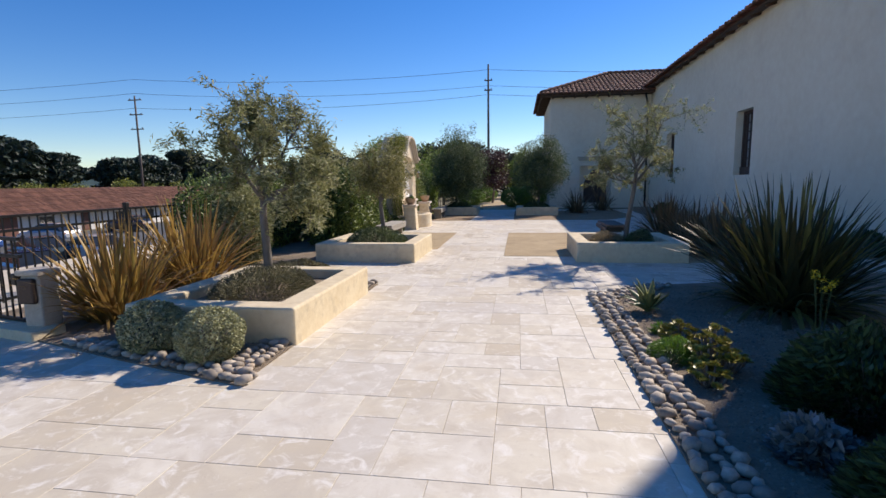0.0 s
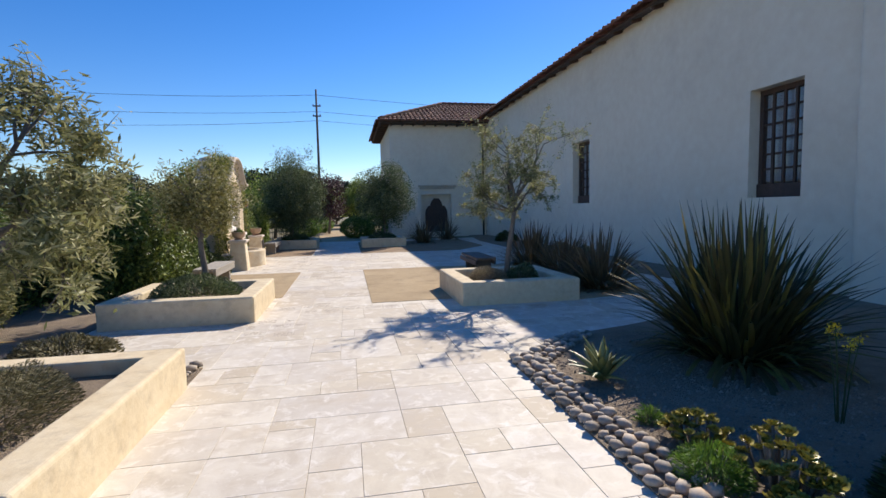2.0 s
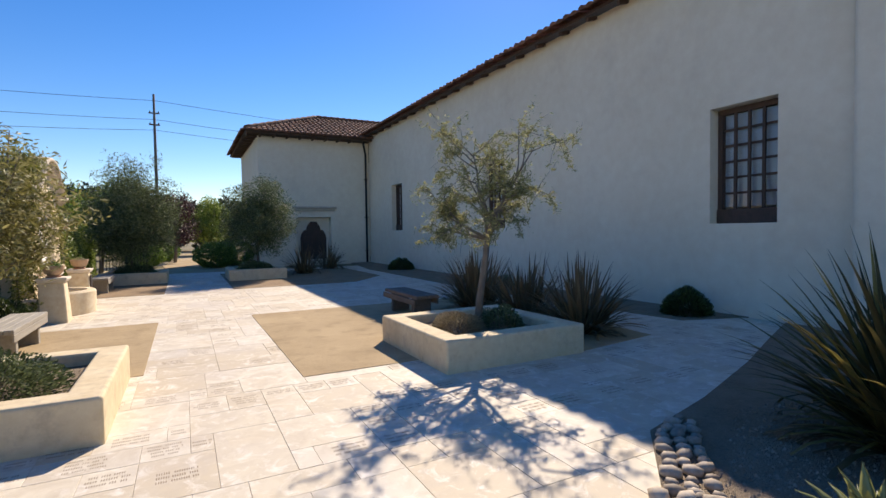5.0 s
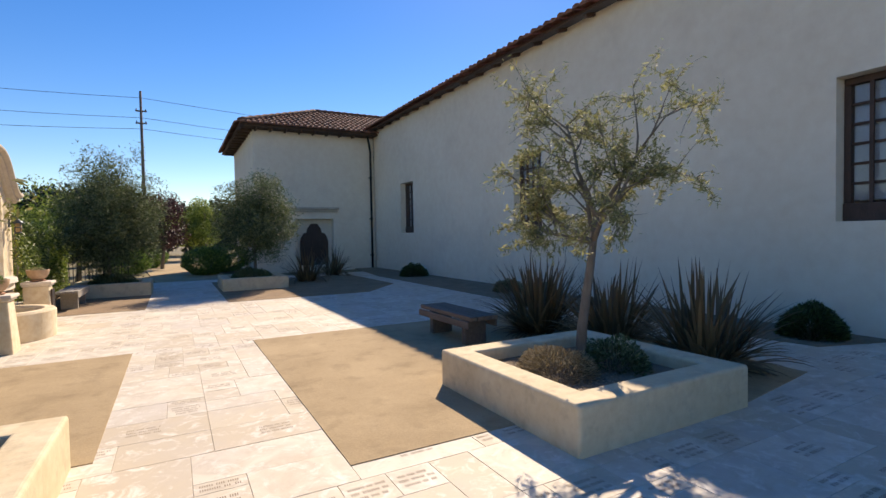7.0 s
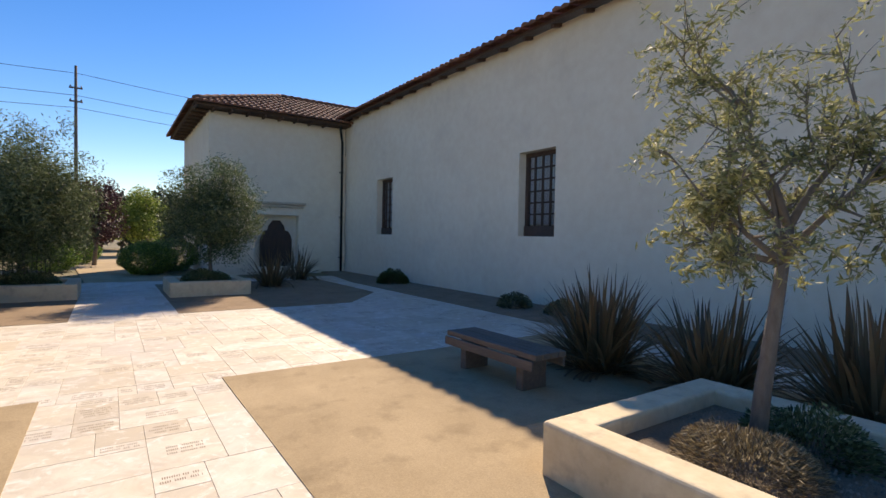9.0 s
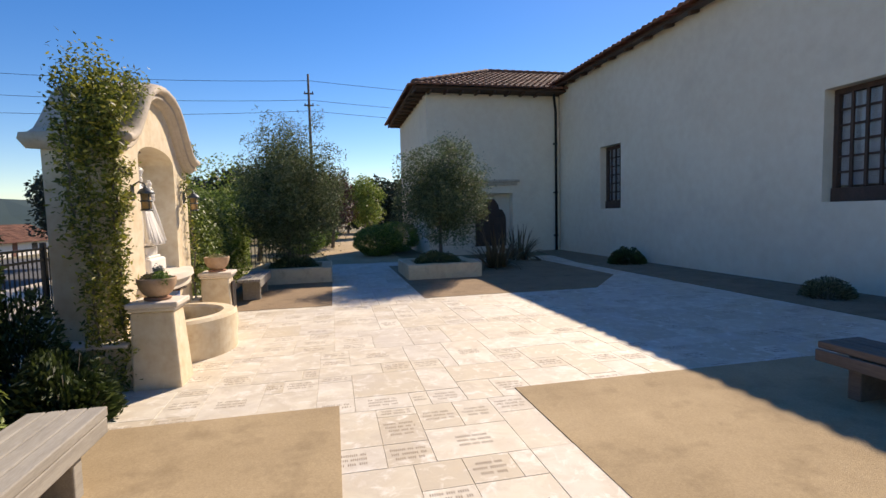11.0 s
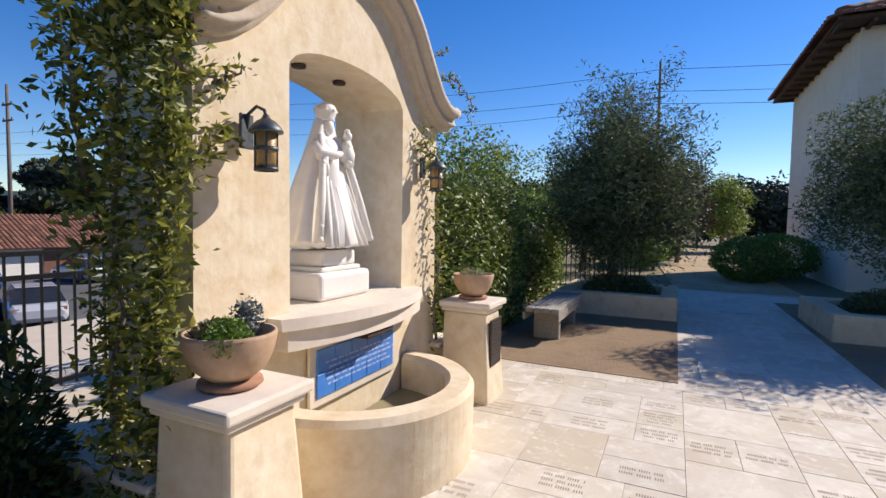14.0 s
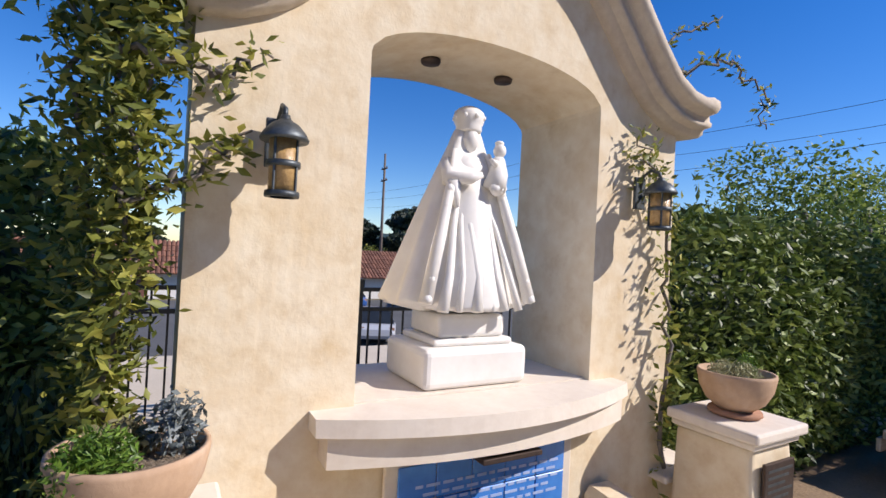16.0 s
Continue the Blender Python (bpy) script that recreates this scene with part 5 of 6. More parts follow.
mound("bright green feathery herb by the river stones", 1.24, 4.72, (0.20, 0.24, 0.19), M["bright_leaf"], 4500, 0.04, 107, 0.0, ratio=0.12)
mound("small tuft of green grass in the bed", 1.34, 5.42, (0.10, 0.10, 0.12), M["bright_leaf"], 400, 0.07, 110, 0.0, ratio=0.1)
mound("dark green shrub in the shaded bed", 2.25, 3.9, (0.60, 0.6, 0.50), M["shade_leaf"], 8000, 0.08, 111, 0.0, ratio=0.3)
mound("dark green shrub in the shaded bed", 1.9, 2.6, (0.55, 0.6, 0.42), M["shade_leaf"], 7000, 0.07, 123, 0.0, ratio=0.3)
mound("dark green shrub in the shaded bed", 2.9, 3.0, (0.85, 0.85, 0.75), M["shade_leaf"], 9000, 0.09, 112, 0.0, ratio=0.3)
mound("grey-blue succulent in the shaded bed", 1.55, 3.25, (0.22, 0.22, 0.22), M["blue_grey_leaf"], 900, 0.08, 113, 0.0, ratio=0.55)
mound("low green plants along the gate bed", -3.7, 8.35, (0.55, 0.35, 0.22), M["thyme_leaf"], 4000, 0.05, 114, 0.0)
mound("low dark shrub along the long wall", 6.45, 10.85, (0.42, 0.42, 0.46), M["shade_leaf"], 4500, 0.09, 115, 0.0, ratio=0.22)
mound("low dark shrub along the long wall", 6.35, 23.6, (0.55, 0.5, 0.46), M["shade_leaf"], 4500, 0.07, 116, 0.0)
mound("small dry shrub along the long wall", 6.2, 17.6, (0.40, 0.4, 0.36), M["thyme_leaf"], 2500, 0.06, 117, 0.0)
mound("small dry shrub along the long wall", 6.35, 16.4, (0.34, 0.34, 0.30), M["thyme_leaf"], 1800, 0.06, 118, 0.0)
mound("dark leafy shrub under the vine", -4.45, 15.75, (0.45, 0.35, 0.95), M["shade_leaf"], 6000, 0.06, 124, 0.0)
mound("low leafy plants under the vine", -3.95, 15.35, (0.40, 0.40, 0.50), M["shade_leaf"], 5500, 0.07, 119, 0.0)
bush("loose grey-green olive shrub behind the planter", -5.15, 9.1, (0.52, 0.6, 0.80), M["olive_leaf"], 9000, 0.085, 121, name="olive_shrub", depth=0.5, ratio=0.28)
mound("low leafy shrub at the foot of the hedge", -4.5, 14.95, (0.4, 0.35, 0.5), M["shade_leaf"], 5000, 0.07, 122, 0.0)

agave = thing("agave", "small green agave with red-brown lower leaves by the river stones", "plant", (1.42, 6.22, 0.0))
arng = np.random.default_rng(8)


def fat_leaf(length, width, bend):
    verts, faces = [], []
    n = 6
    for i in range(n + 1):
        s = i / n
        a = bend * s
        x, z = length * s * math.sin(0.3 + a), length * s * math.cos(0.3 + a)
        w = width * math.sin(math.pi * (0.25 + 0.75 * s) ** 1.1) + 0.002
        for q, lift in ((-1, 0.25), (0, -0.15), (1, 0.25), (0, -0.6)):
            verts.append((x + lift * w * 0.5, q * w * 0.5, z))
    for i in range(n):
        for q in range(4):
            faces.append((i * 4 + q, i * 4 + (q + 1) % 4, i * 4 + 4 + (q + 1) % 4, i * 4 + 4 + q))
    return mesh_from("leaf", verts, faces, M["agave"], True)


fat = [fat_leaf(0.29, 0.065, 0.05 + 0.18 * k) for k in range(3)]
for i in range(26):
    o = part("leaf", fat[i % 3], None, agave)
    o.matrix_local = pose(0, 0, 0.02, 0, 0, i * 137.5) @ pose(0, 0, 0, 0, -8 + 48 * (i / 26) ** 1.1, 0) @ Matrix.Scale(0.95 + 0.45 * arng.random(), 4)


def rosette_mesh(name, size, mat):
    """A fleshy rosette: three whorls of thick spoon-shaped leaves, steeper towards the heart."""
    verts, faces = [(0, 0, 0)], []
    for ring, (count, tilt, length) in enumerate(((9, 22, 1.0), (8, 45, 0.8), (6, 70, 0.55))):
        for k in range(count):
            a = 2 * math.pi * (k + 0.5 * ring) / count
            ca, sa, ct, st = math.cos(a), math.sin(a), math.cos(radians(tilt)), math.sin(radians(tilt))
            b = len(verts)
            for u, w, lift in ((0.45, 0.20, 0.02), (0.85, 0.26, 0.05), (1.0, 0.03, 0.12)):
                for side, drop in ((-1, 0.0), (0, -0.08), (1, 0.0)):
                    r, z = u * length * ct - lift * st, u * length * st + lift * ct + drop * w
                    verts.append((size * (r * ca - side * w * length * sa), size * (r * sa + side * w * length * ca), size * z))
            faces += [(0, b, b + 1), (0, b + 1, b + 2)]
            for q in range(2):
                for e in (0, 1):
                    faces.append((b + q * 3 + e, b + q * 3 + e + 1, b + q * 3 + e + 4, b + q * 3 + e + 3))
    return mesh_from(name, verts, faces, mat, True)


ROSETTES = [rosette_mesh("rosette", 0.056, M["succulent_leaf"]), rosette_mesh("rosette", 0.042, M["succulent_leaf"])]


def rosette_clump(label, x, y, rx, ry, h, n, seed):
    rng = np.random.default_rng(seed)
    ob = thing("succulent", label, "succulent", (x, y, 0.0), group="succulent clumps in the bed")
    for k in range(n):
        a, r = rng.uniform(0, 2 * math.pi), math.sqrt(rng.random())
        e = Vector((rx * r * math.cos(a), ry * r * math.sin(a), h * (1 - 0.55 * r * r) * rng.uniform(0.6, 1.1)))
        part("stem", add_tube(bmesh.new(), [(e.x * 0.5, e.y * 0.5, 0.0), (e.x * 0.85, e.y * 0.85, e.z * 0.55), tuple(e)], [0.010, 0.009, 0.008], 5), M["olive_bark"], ob, smooth=True)
        o = part("rosette", ROSETTES[k % 2], None, ob)
        o.matrix_local = pose(e.x, e.y, e.z - 0.01, rng.uniform(-25, 25), rng.uniform(-25, 25), rng.uniform(0, 360)) @ Matrix.Scale(rng.uniform(0.8, 1.25), 4)
    return ob


rosette_clump("yellow-green fleshy succulent clump beside the feathery herb", 1.40, 5.02, 0.17, 0.22, 0.24, 34, 131)
rosette_clump("golden-tipped succulent rosettes on bare stems in the bed", 1.50, 4.50, 0.20, 0.26, 0.34, 44, 132)
rosette_clump("low yellow-green succulent rosettes by the river stones", 1.34, 4.18, 0.13, 0.20, 0.18, 24, 133)


def scatter(label, x0, x1, y0, y1, n, seed, z, keep):
    """Loose gravel chips and bark on the soil."""
    rng = np.random.default_rng(seed)
    verts, faces = [], []
    for x, y in zip(rng.uniform(x0, x1, n), rng.uniform(y0, y1, n)):
        if not keep(x, y):
            continue
        s, q = 0.006 + 0.016 * rng.random() ** 2, rng.uniform(0, 6.28)
        k = len(verts)
        for j in range(4):
            e = s * rng.uniform(0.7, 1.3)
            verts.append((x + e * math.cos(q + j * 1.57), y + e * 0.8 * math.sin(q + j * 1.57), z - 0.002))
        verts.append((x + s * 0.2, y, z + s * rng.uniform(0.5, 0.9)))
        faces += [(k, k + 1, k + 4), (k + 1, k + 2, k + 4), (k + 2, k + 3, k + 4), (k + 3, k, k + 4)]
    solid("gravel", mesh_from("gravel", verts, faces, M["bed_gravel"]), None, label, "gravel", kind="stuff")


scatter("loose gravel chips and bark on the bed's soil", 1.2, 3.4, 2.4, 7.6, 9000, 401, 0.014, lambda x, y: x + 0.6 * max(0, y - 6.6) > 1.22 and y < 6.9 + 0.5 * (x - 1.2))
scatter("dry chips on the soil under the ball shrubs", -4.0, -2.2, 4.2, 4.74, 900, 402, 0.014, lambda x, y: True)
for k, (px_, py_) in enumerate(((1.65, 10.55), (1.95, 10.3), (2.35, 11.0), (-3.0, 5.3), (-2.9, 10.0))):
    scatter("dry chips and twigs on a planter's soil", px_ - 0.3, px_ + 0.3, py_ - 0.4, py_ + 0.4, 500, 410 + k, PLANTER_H - 0.12, lambda x, y: True)


flower = thing("flower_cluster", "small yellow flower heads on thin stems beside the flax", "flower", (2.55, 5.1, 0.0))
heads = []
for k in range(6):
    a = 2 * math.pi * k / 6
    tip = (0.07 * math.cos(a), 0.09 * math.sin(a), 0.56 + 0.12 * ((k * 5) % 4) / 3)
    part("stem", add_tube(bmesh.new(), [(0.02 * math.cos(a), 0.02 * math.sin(a), 0), (tip[0] * 0.6, tip[1] * 0.6, tip[2] * 0.6), tip], [0.005, 0.004, 0.003], 5), M["shade_leaf"], flower)
    hd = [np.array(tip) + arng.normal(0, 0.016, 3) for _ in range(40)]
    part("flower_head", leaves_mesh("flower_head", np.array(hd), M["flower_yellow"], 0.016, 0.7, 9 + k), None, flower, "yellow flower head")


# ---- river stones along the beds ----
def stone_mesh(seed):
    r = random.Random(seed)
    bm = bmesh.new()
    bmesh.ops.create_icosphere(bm, subdivisions=1, radius=0.5)
    for v in bm.verts:
        k = 1 + 0.16 * noise.noise(v.co * 2.0 + Vector((seed, 0, 0)))
        v.co = Vector((v.co.x * k, v.co.y * k * 0.78, v.co.z * k * 0.52))
    return finish(bm, "river_stone", M["pebble"], True)


STONES = [stone_mesh(s) for s in range(6)]


def stone_border(label, strips, seed):
    r = random.Random(seed)
    ob = thing("stone_border", label, "stone border", group="river stone borders")
    spots = []
    for (ax, ay), (bx, by), width, side in strips:
        d = Vector((bx - ax, by - ay))
        n = Vector((-d.y, d.x)).normalized() * side
        for row in range(max(1, round(width / 0.105))):
            u = r.random() * 0.05
            while u < d.length:
                s = r.uniform(0.085, 0.155)
                p = Vector((ax, ay)) + d.normalized() * (u + s / 2) + n * (0.05 + row * 0.105 + r.uniform(-0.02, 0.02))
                spots.append((p.x, p.y, s))
                u += s * 0.86
    for x, y, s in spots:
        o = part("river_stone", STONES[r.randrange(6)], None, ob)
        o.matrix_local = pose(x, y, 0.012 + 0.18 * s, r.uniform(-12, 12), r.uniform(-12, 12), r.uniform(0, 360)) @ Matrix.Scale(s, 4)
    return ob


stone_border("rows of smooth grey and tan river stones edging the shaded bed", [((0.86, 2.2), (0.86, 6.95), 0.36, -1), ((0.92, 6.95), (1.68, 7.66), 0.34, -1), ((1.68, 7.66), (2.0, 7.76), 0.2, -1)], 5)
stone_border("rows of smooth grey and tan river stones before the ball shrubs", [((-4.4, 4.48), (-3.35, 4.15), 0.2, 1), ((-3.35, 4.15), (-2.12, 3.79), 0.26, 1), ((-2.12, 3.79), (-2.12, 4.66), 0.34, 1), ((-2.12, 7.02), (-2.12, 7.48), 0.36, 1)], 6)


# ---- iron fence, gate and lamp post along the lot ----
def fence_run(label, x0, y0, x1, y1, h, base=0.0, name="iron_fence"):
    d = Vector((x1 - x0, y1 - y0))
    ob = thing(name, label, "fence", (x0, y0, base), math.degrees(math.atan2(d.y, d.x)))
    L = d.length
    for z in (0.12, h - 0.18, h):
        part("rail", box(0, L, -0.018, 0.018, z - 0.018, z + 0.018), M["iron"], ob)
    me = finish(box(-0.008, 0.008, -0.008, 0.008, 0.08, h - 0.019), "picket", M["iron"])
    n = int(L / 0.115)
    for k in range(1, n):
        o = part("picket", me, None, ob)
        o.matrix_local = pose(L * k / n, 0, 0)
    pm = finish(box(-0.035, 0.035, -0.035, 0.035, -0.1, h + 0.10, 0.006), "post", M["iron"])
    for k in range(int(L / 2.4) + 1):
        o = part("post", pm, None, ob)
        o.matrix_local = pose(min(L - 0.04, 0.04 + k * 2.4), 0, 0)
    return ob


fence_run("black iron picket fence above the parking lot", -6.4, 5.3, -6.4, 15.2, 1.15)
fence_run("black iron picket fence behind the shrine", -6.4, 15.3, -6.4, 24.8, 1.15)
fence_run("black iron picket fence beyond the far bench", -5.2, 24.9, -2.6, 27.0, 1.2)
gate = fence_run("black iron picket gate standing beside a plaster post", -7.0, 5.28, -5.12, 4.84, 0.98, name="iron_gate")
part("latch", box(1.80, 1.88, -0.05, 0.05, 0.5, 0.62, 0.01), M["iron"], gate)
solid("gate_kerb", box(-1.2, 1.2, -0.16, 0.16, -0.05, 0.10, 0.015), M["planter_plaster"], "low plaster kerb under the gate", "kerb", (-5.85, 4.93, 0), -13.0)
post = thing("gate_post", "grey plaster gate post with a dark meter box", "post", (-4.90, 4.82, 0))
part("shaft", box(-0.11, 0.11, -0.11, 0.11, -0.05, 0.62, 0.02), M["stone_mantle"], post)
part("cap", box(-0.14, 0.14, -0.14, 0.14, 0.62, 0.68, 0.02), M["stone_mantle"], post)
part("meter_box", box(-0.09, 0.09, -0.17, -0.111, 0.34, 0.60, 0.02), M["bronze"], post, "dark box on the post")


# ---- low white building and cars beyond the fence ----
LOT = -2.60
house = thing("lot_building", "long low white building with a red tile roof", "building", (-42, 0, LOT))
part("wall", box(-7, 0, -12, 95, 0, 2.05), M["white_wall"], house)
bm = bmesh.new()
q = [bm.verts.new(v) for v in ((0.7, -12.6, 1.78), (0.7, 95.6, 1.78), (-3.5, 95.6, 4.05), (-3.5, -12.6, 4.05), (-7.7, 95.6, 1.78), (-7.7, -12.6, 1.78))]
bm.faces.new((q[0], q[1], q[2], q[3])), bm.faces.new((q[3], q[2], q[4], q[5]))
bm.faces.new((q[0], q[3], q[5])), bm.faces.new((q[1], q[4], q[2]))
roof = part("roof", bm, M["clay_tile_one"], house, "weathered red clay tile roof")
tf = part("roof_tiles", barrel_roof("roof_tiles", [((-3.5, -12, 4.08), (0.70, 0, -0.378), (0, 0.30, 0), 357, 6, lambda c: True)], M["clay_tile"]), None, roof)
tf["kind"] = "stuff"
for i in range(24):
    y0 = -8 + i * 4.2
    kind = i % 5
    if kind in (0, 2):
        w = part("garage_door" if kind == 0 else "door", box(0.002, 0.05, y0, y0 + (2.2 if kind == 0 else 1.0), 0.02, 1.72), M["brown_door"], house, "red-brown door")
    else:
        w = part("window", box(0.002, 0.03, y0, y0 + 1.3, 0.7, 1.6), M["dark_pane"], house, "dark window")
        part("window_frame", box(0.031, 0.06, y0 - 0.05, y0 + 1.35, 0.64, 0.7), M["brown_door"], w)


def car(label, x, y, turn, paint, seed):
    ob = thing("car", label, "car", (x, y, LOT), turn, group="parked cars")
    secs = [(-2.15, 0.45, 0.72, 0.70), (-2.05, 0.30, 0.92, 0.82), (-1.35, 0.25, 1.00, 0.88), (-0.2, 0.22, 0.98, 0.90), (0.9, 0.22, 0.95, 0.90), (1.7, 0.25, 0.82, 0.86), (2.1, 0.38, 0.66, 0.74)]
    bm = bmesh.new()
    rings = []
    for px_, lo, hi, hw in secs:
        rings.append([bm.verts.new((px_, yy, zz)) for yy, zz in ((-hw * 0.9, lo), (-hw, lo + 0.15), (-hw, hi - 0.12), (-hw * 0.86, hi), (hw * 0.86, hi), (hw, hi - 0.12), (hw, lo + 0.15), (hw * 0.9, lo))])
    for a, b in zip(rings, rings[1:]):
        for k in range(8):
            bm.faces.new((a[k], a[(k + 1) % 8], b[(k + 1) % 8], b[k]))
    bm.faces.new(rings[0][::-1]), bm.faces.new(rings[-1])
    part("body", bm, paint, ob, smooth=False)
    bm = bmesh.new()
    rings = []
    for px_, z, hw in ((-1.85, 0.96, 0.78), (-1.25, 1.42, 0.62), (0.15, 1.46, 0.62), (1.0, 0.96, 0.78)):
        rings.append([bm.verts.new((px_, -hw, z)), bm.verts.new((px_, hw, z))])
    base = [bm.verts.new((-1.85, -0.78, 0.90)), bm.verts.new((-1.85, 0.78, 0.90)), bm.verts.new((1.0, -0.78, 0.90)), bm.verts.new((1.0, 0.78, 0.90))]
    for a, b in zip(rings, rings[1:]):
        bm.faces.new((a[0], a[1], b[1], b[0]))
    for k in (0, 1):
        bm.faces.new([r[k] for r in rings] + [base[2 + k], base[k]])
    cabin = part("cabin", bm, M["dark_pane"], ob, "dark glazed cabin")
    part("roof_panel", box(-1.22, 0.14, -0.60, 0.60, 1.445, 1.475, 0.01), paint, ob)
    for px_ in (-1.35, 1.35):
        for s in (-1, 1):
            bm = bmesh.new()
            add_lathe(bm, [(0.0, -0.10), (0.24, -0.10), (0.32, -0.08), (0.33, 0.0), (0.32, 0.08), (0.24, 0.10), (0, 0.10)], 20)
            w = part("wheel", bm, M["wire"], ob, "black tyre", smooth=True)
            w.matrix_local = pose(px_, s * 0.80, 0.33, 90, 0, 0)
            bm = bmesh.new()
            add_lathe(bm, [(0.0, -0.115), (0.17, -0.112), (0.19, -0.10), (0.19, 0.10), (0.17, 0.112), (0, 0.115)], 14)
            part("rim", bm, M["lamp_metal"], w)
    for s in (-1, 1):
        part("tail_light", box(-2.12, -2.04, s * 0.66 - 0.12, s * 0.66 + 0.12, 0.68, 0.82, 0.01), M["saucer_clay"], ob, "red tail light")
        part("headlight", box(2.0, 2.09, s * 0.58 - 0.14, s * 0.58 + 0.14, 0.56, 0.68, 0.01), M["glass"], ob)


car("dark purple-blue car in the lot", -21.5, 19.0, 155, car_paint("paint_purple", (0.05, 0.045, 0.12)), 1)
car("silver-white car in the lot", -24.0, 25.0, 160, car_paint("paint_silver", (0.55, 0.57, 0.60)), 2)
car("dark green car in the lot", -26.5, 24.0, 160, car_paint("paint_green", (0.03, 0.05, 0.045)), 3)
car("bright blue car in the lot", -36.0, 27.5, 180, car_paint("paint_blue", (0.03, 0.10, 0.32)), 4)
car("silver car in the lot", -35.5, 33.0, 180, car_paint("paint_grey", (0.42, 0.44, 0.46)), 5)
car("dark car by the low building", -36.5, 42.0, 180, car_paint("paint_dark", (0.02, 0.02, 0.025)), 6)


# ---- poles and wires ----
def power_pole(x, y, h, label, arms, reach, turn=90):
    ob = thing("utility_pole", label, "utility pole", (x, y, -2.6 if x < -20 else -0.1), turn, group="utility poles")
    part("shaft", add_tube(bmesh.new(), [(0, 0, 0), (0.02, 0, h * 0.5), (0, 0, h + 0.9)], [0.17, 0.14, 0.10], 10), M["pole_wood"], ob, smooth=True)
    for k, z in enumerate(arms):
        part("crossarm", box(-0.06, 0.06, -reach, reach, z - 0.06, z + 0.06), M["pole_wood"], ob)
        for s in (-reach * 0.8, reach * 0.8):
            part("insulator", add_lathe(bmesh.new(), [(0.0, 0.0), (0.05, 0.0), (0.06, 0.08), (0.03, 0.16), (0.0, 0.16)], 8, (0, s, z + 0.06)), M["lamp_metal"], ob)


power_pole(-3.6, 60.0, 14.2, "tall wooden utility pole beyond the garden", (13.3, 12.2), 0.45)
power_pole(-48.0, 34.8, 13.0, "wooden utility pole beyond the parking lot", (12.4, 11.2), 0.7)
power_pole(-48.0, 58.0, 14.6, "tall wooden utility pole behind the low building", (15.0, 13.2, 11.4), 0.9)
for k, (z0, z1) in enumerate(((14.9, 14.4), (13.2, 12.6), (11.4, 11.6))):
    pts = []
    for (xa, ya, za), (xb, yb, zb) in (((-110, 56, z0), (-48, 58, z0)), ((-48, 58, z0), (-3.6, 60, z1)), ((-3.6, 60, z1), (55, 62, z1 - 1.0))):
        pts += [(xa + (xb - xa) * s, ya + (yb - ya) * s, za + (zb - za) * s - 3.2 * s * (1 - s)) for s in np.linspace(0, 1, 13)]
    solid("power_line", add_tube(bmesh.new(), pts, [0.022] * len(pts), 4), M["wire"], "thin black overhead power line", "power line", group="power lines")


# ---- far garden, trees and hill ----
def far_tree(label, x, y, h, r, mat, n, leaf, seed, kind="round", z=-0.1):
    rng = np.random.default_rng(seed)
    ob = thing("tree", label, "tree", (x, y, z), group="far trees")
    part("trunk", add_tube(bmesh.new(), [(0, 0, 0), (0.1 * r, 0, h * 0.4), (0, 0, h * 0.8)], [0.05 * h * 0.5, 0.03 * h * 0.5, 0.012 * h], 7), M["olive_bark"], ob, smooth=True)
    pts = []
    lumps = 22
    for k in range(lumps):
        a, u = rng.uniform(0, 6.28), rng.random()
        zc = h * (0.3 + 0.62 * u)
        rr = r * (0.75 if kind == "round" else 1.05 - 0.7 * u) * rng.uniform(0.25, 0.85)
        c = np.array([rr * math.cos(a), rr * math.sin(a), zc])
        flat = 0.45 if kind == "layer" else 0.8
        p = shell_points(rng, n // lumps, (r * 0.45, r * 0.45, r * 0.45 * flat), depth=0.6)
        pts.append(p + c)
    part("crown", leaves_mesh("crown", np.concatenate(pts), mat, leaf, 0.45, seed), None, ob)
    return ob


trng = random.Random(5)
for i in range(16):
    far_tree("dark green cypress tree behind the low building", -60 - trng.random() * 8, 8 + i * 6.2, trng.uniform(8.5, 12.5) if i > 4 else trng.uniform(4.6, 5.6), trng.uniform(4.0, 5.6) if i > 4 else 2.6, M["cypress_leaf"], 13000, 0.75, 200 + i, "layer", -2.6)
for i in range(7):
    far_tree("yellow-green tree behind the low building's roof", -52 - trng.random() * 3, 36 + i * 6.0, trng.uniform(4.4, 5.2), 2.2, M["vine_leaf"], 1600, 0.30, 240 + i, "round", -2.6)
for i in range(17):
    far_tree("dark tree beyond the garden", -26 + i * 2.9 + trng.uniform(-1, 1), 56 + trng.uniform(0, 10), trng.uniform(4.4, 6.2), trng.uniform(2.6, 3.6), M["cypress_leaf"], 4500, 0.42, 300 + i)
for i in range(6):
    far_tree("leafy green tree beyond the garden", -11.5 + i * 2.3 + trng.uniform(-0.5, 0.5), 43 + trng.uniform(0, 5), trng.uniform(3.2, 4.2), trng.uniform(1.5, 2.0), M["hedge_leaf"], 5500, 0.2, 330 + i)
far_tree("dark red-leaved tree beyond the path", -1.9, 36.5, 4.0, 1.5, M["red_leaf"], 8000, 0.12, 281)
far_tree("dark green tree beyond the path", -4.6, 30.5, 3.8, 1.9, M["hedge_leaf"], 9000, 0.12, 282)
far_tree("trimmed green tree beyond the path", 0.6, 46.0, 4.6, 1.6, M["hedge_leaf"], 8000, 0.14, 283)
far_tree("dark green tree behind the far hedge", -6.6, 26.0, 3.6, 1.7, M["hedge_leaf"], 9000, 0.11, 284)
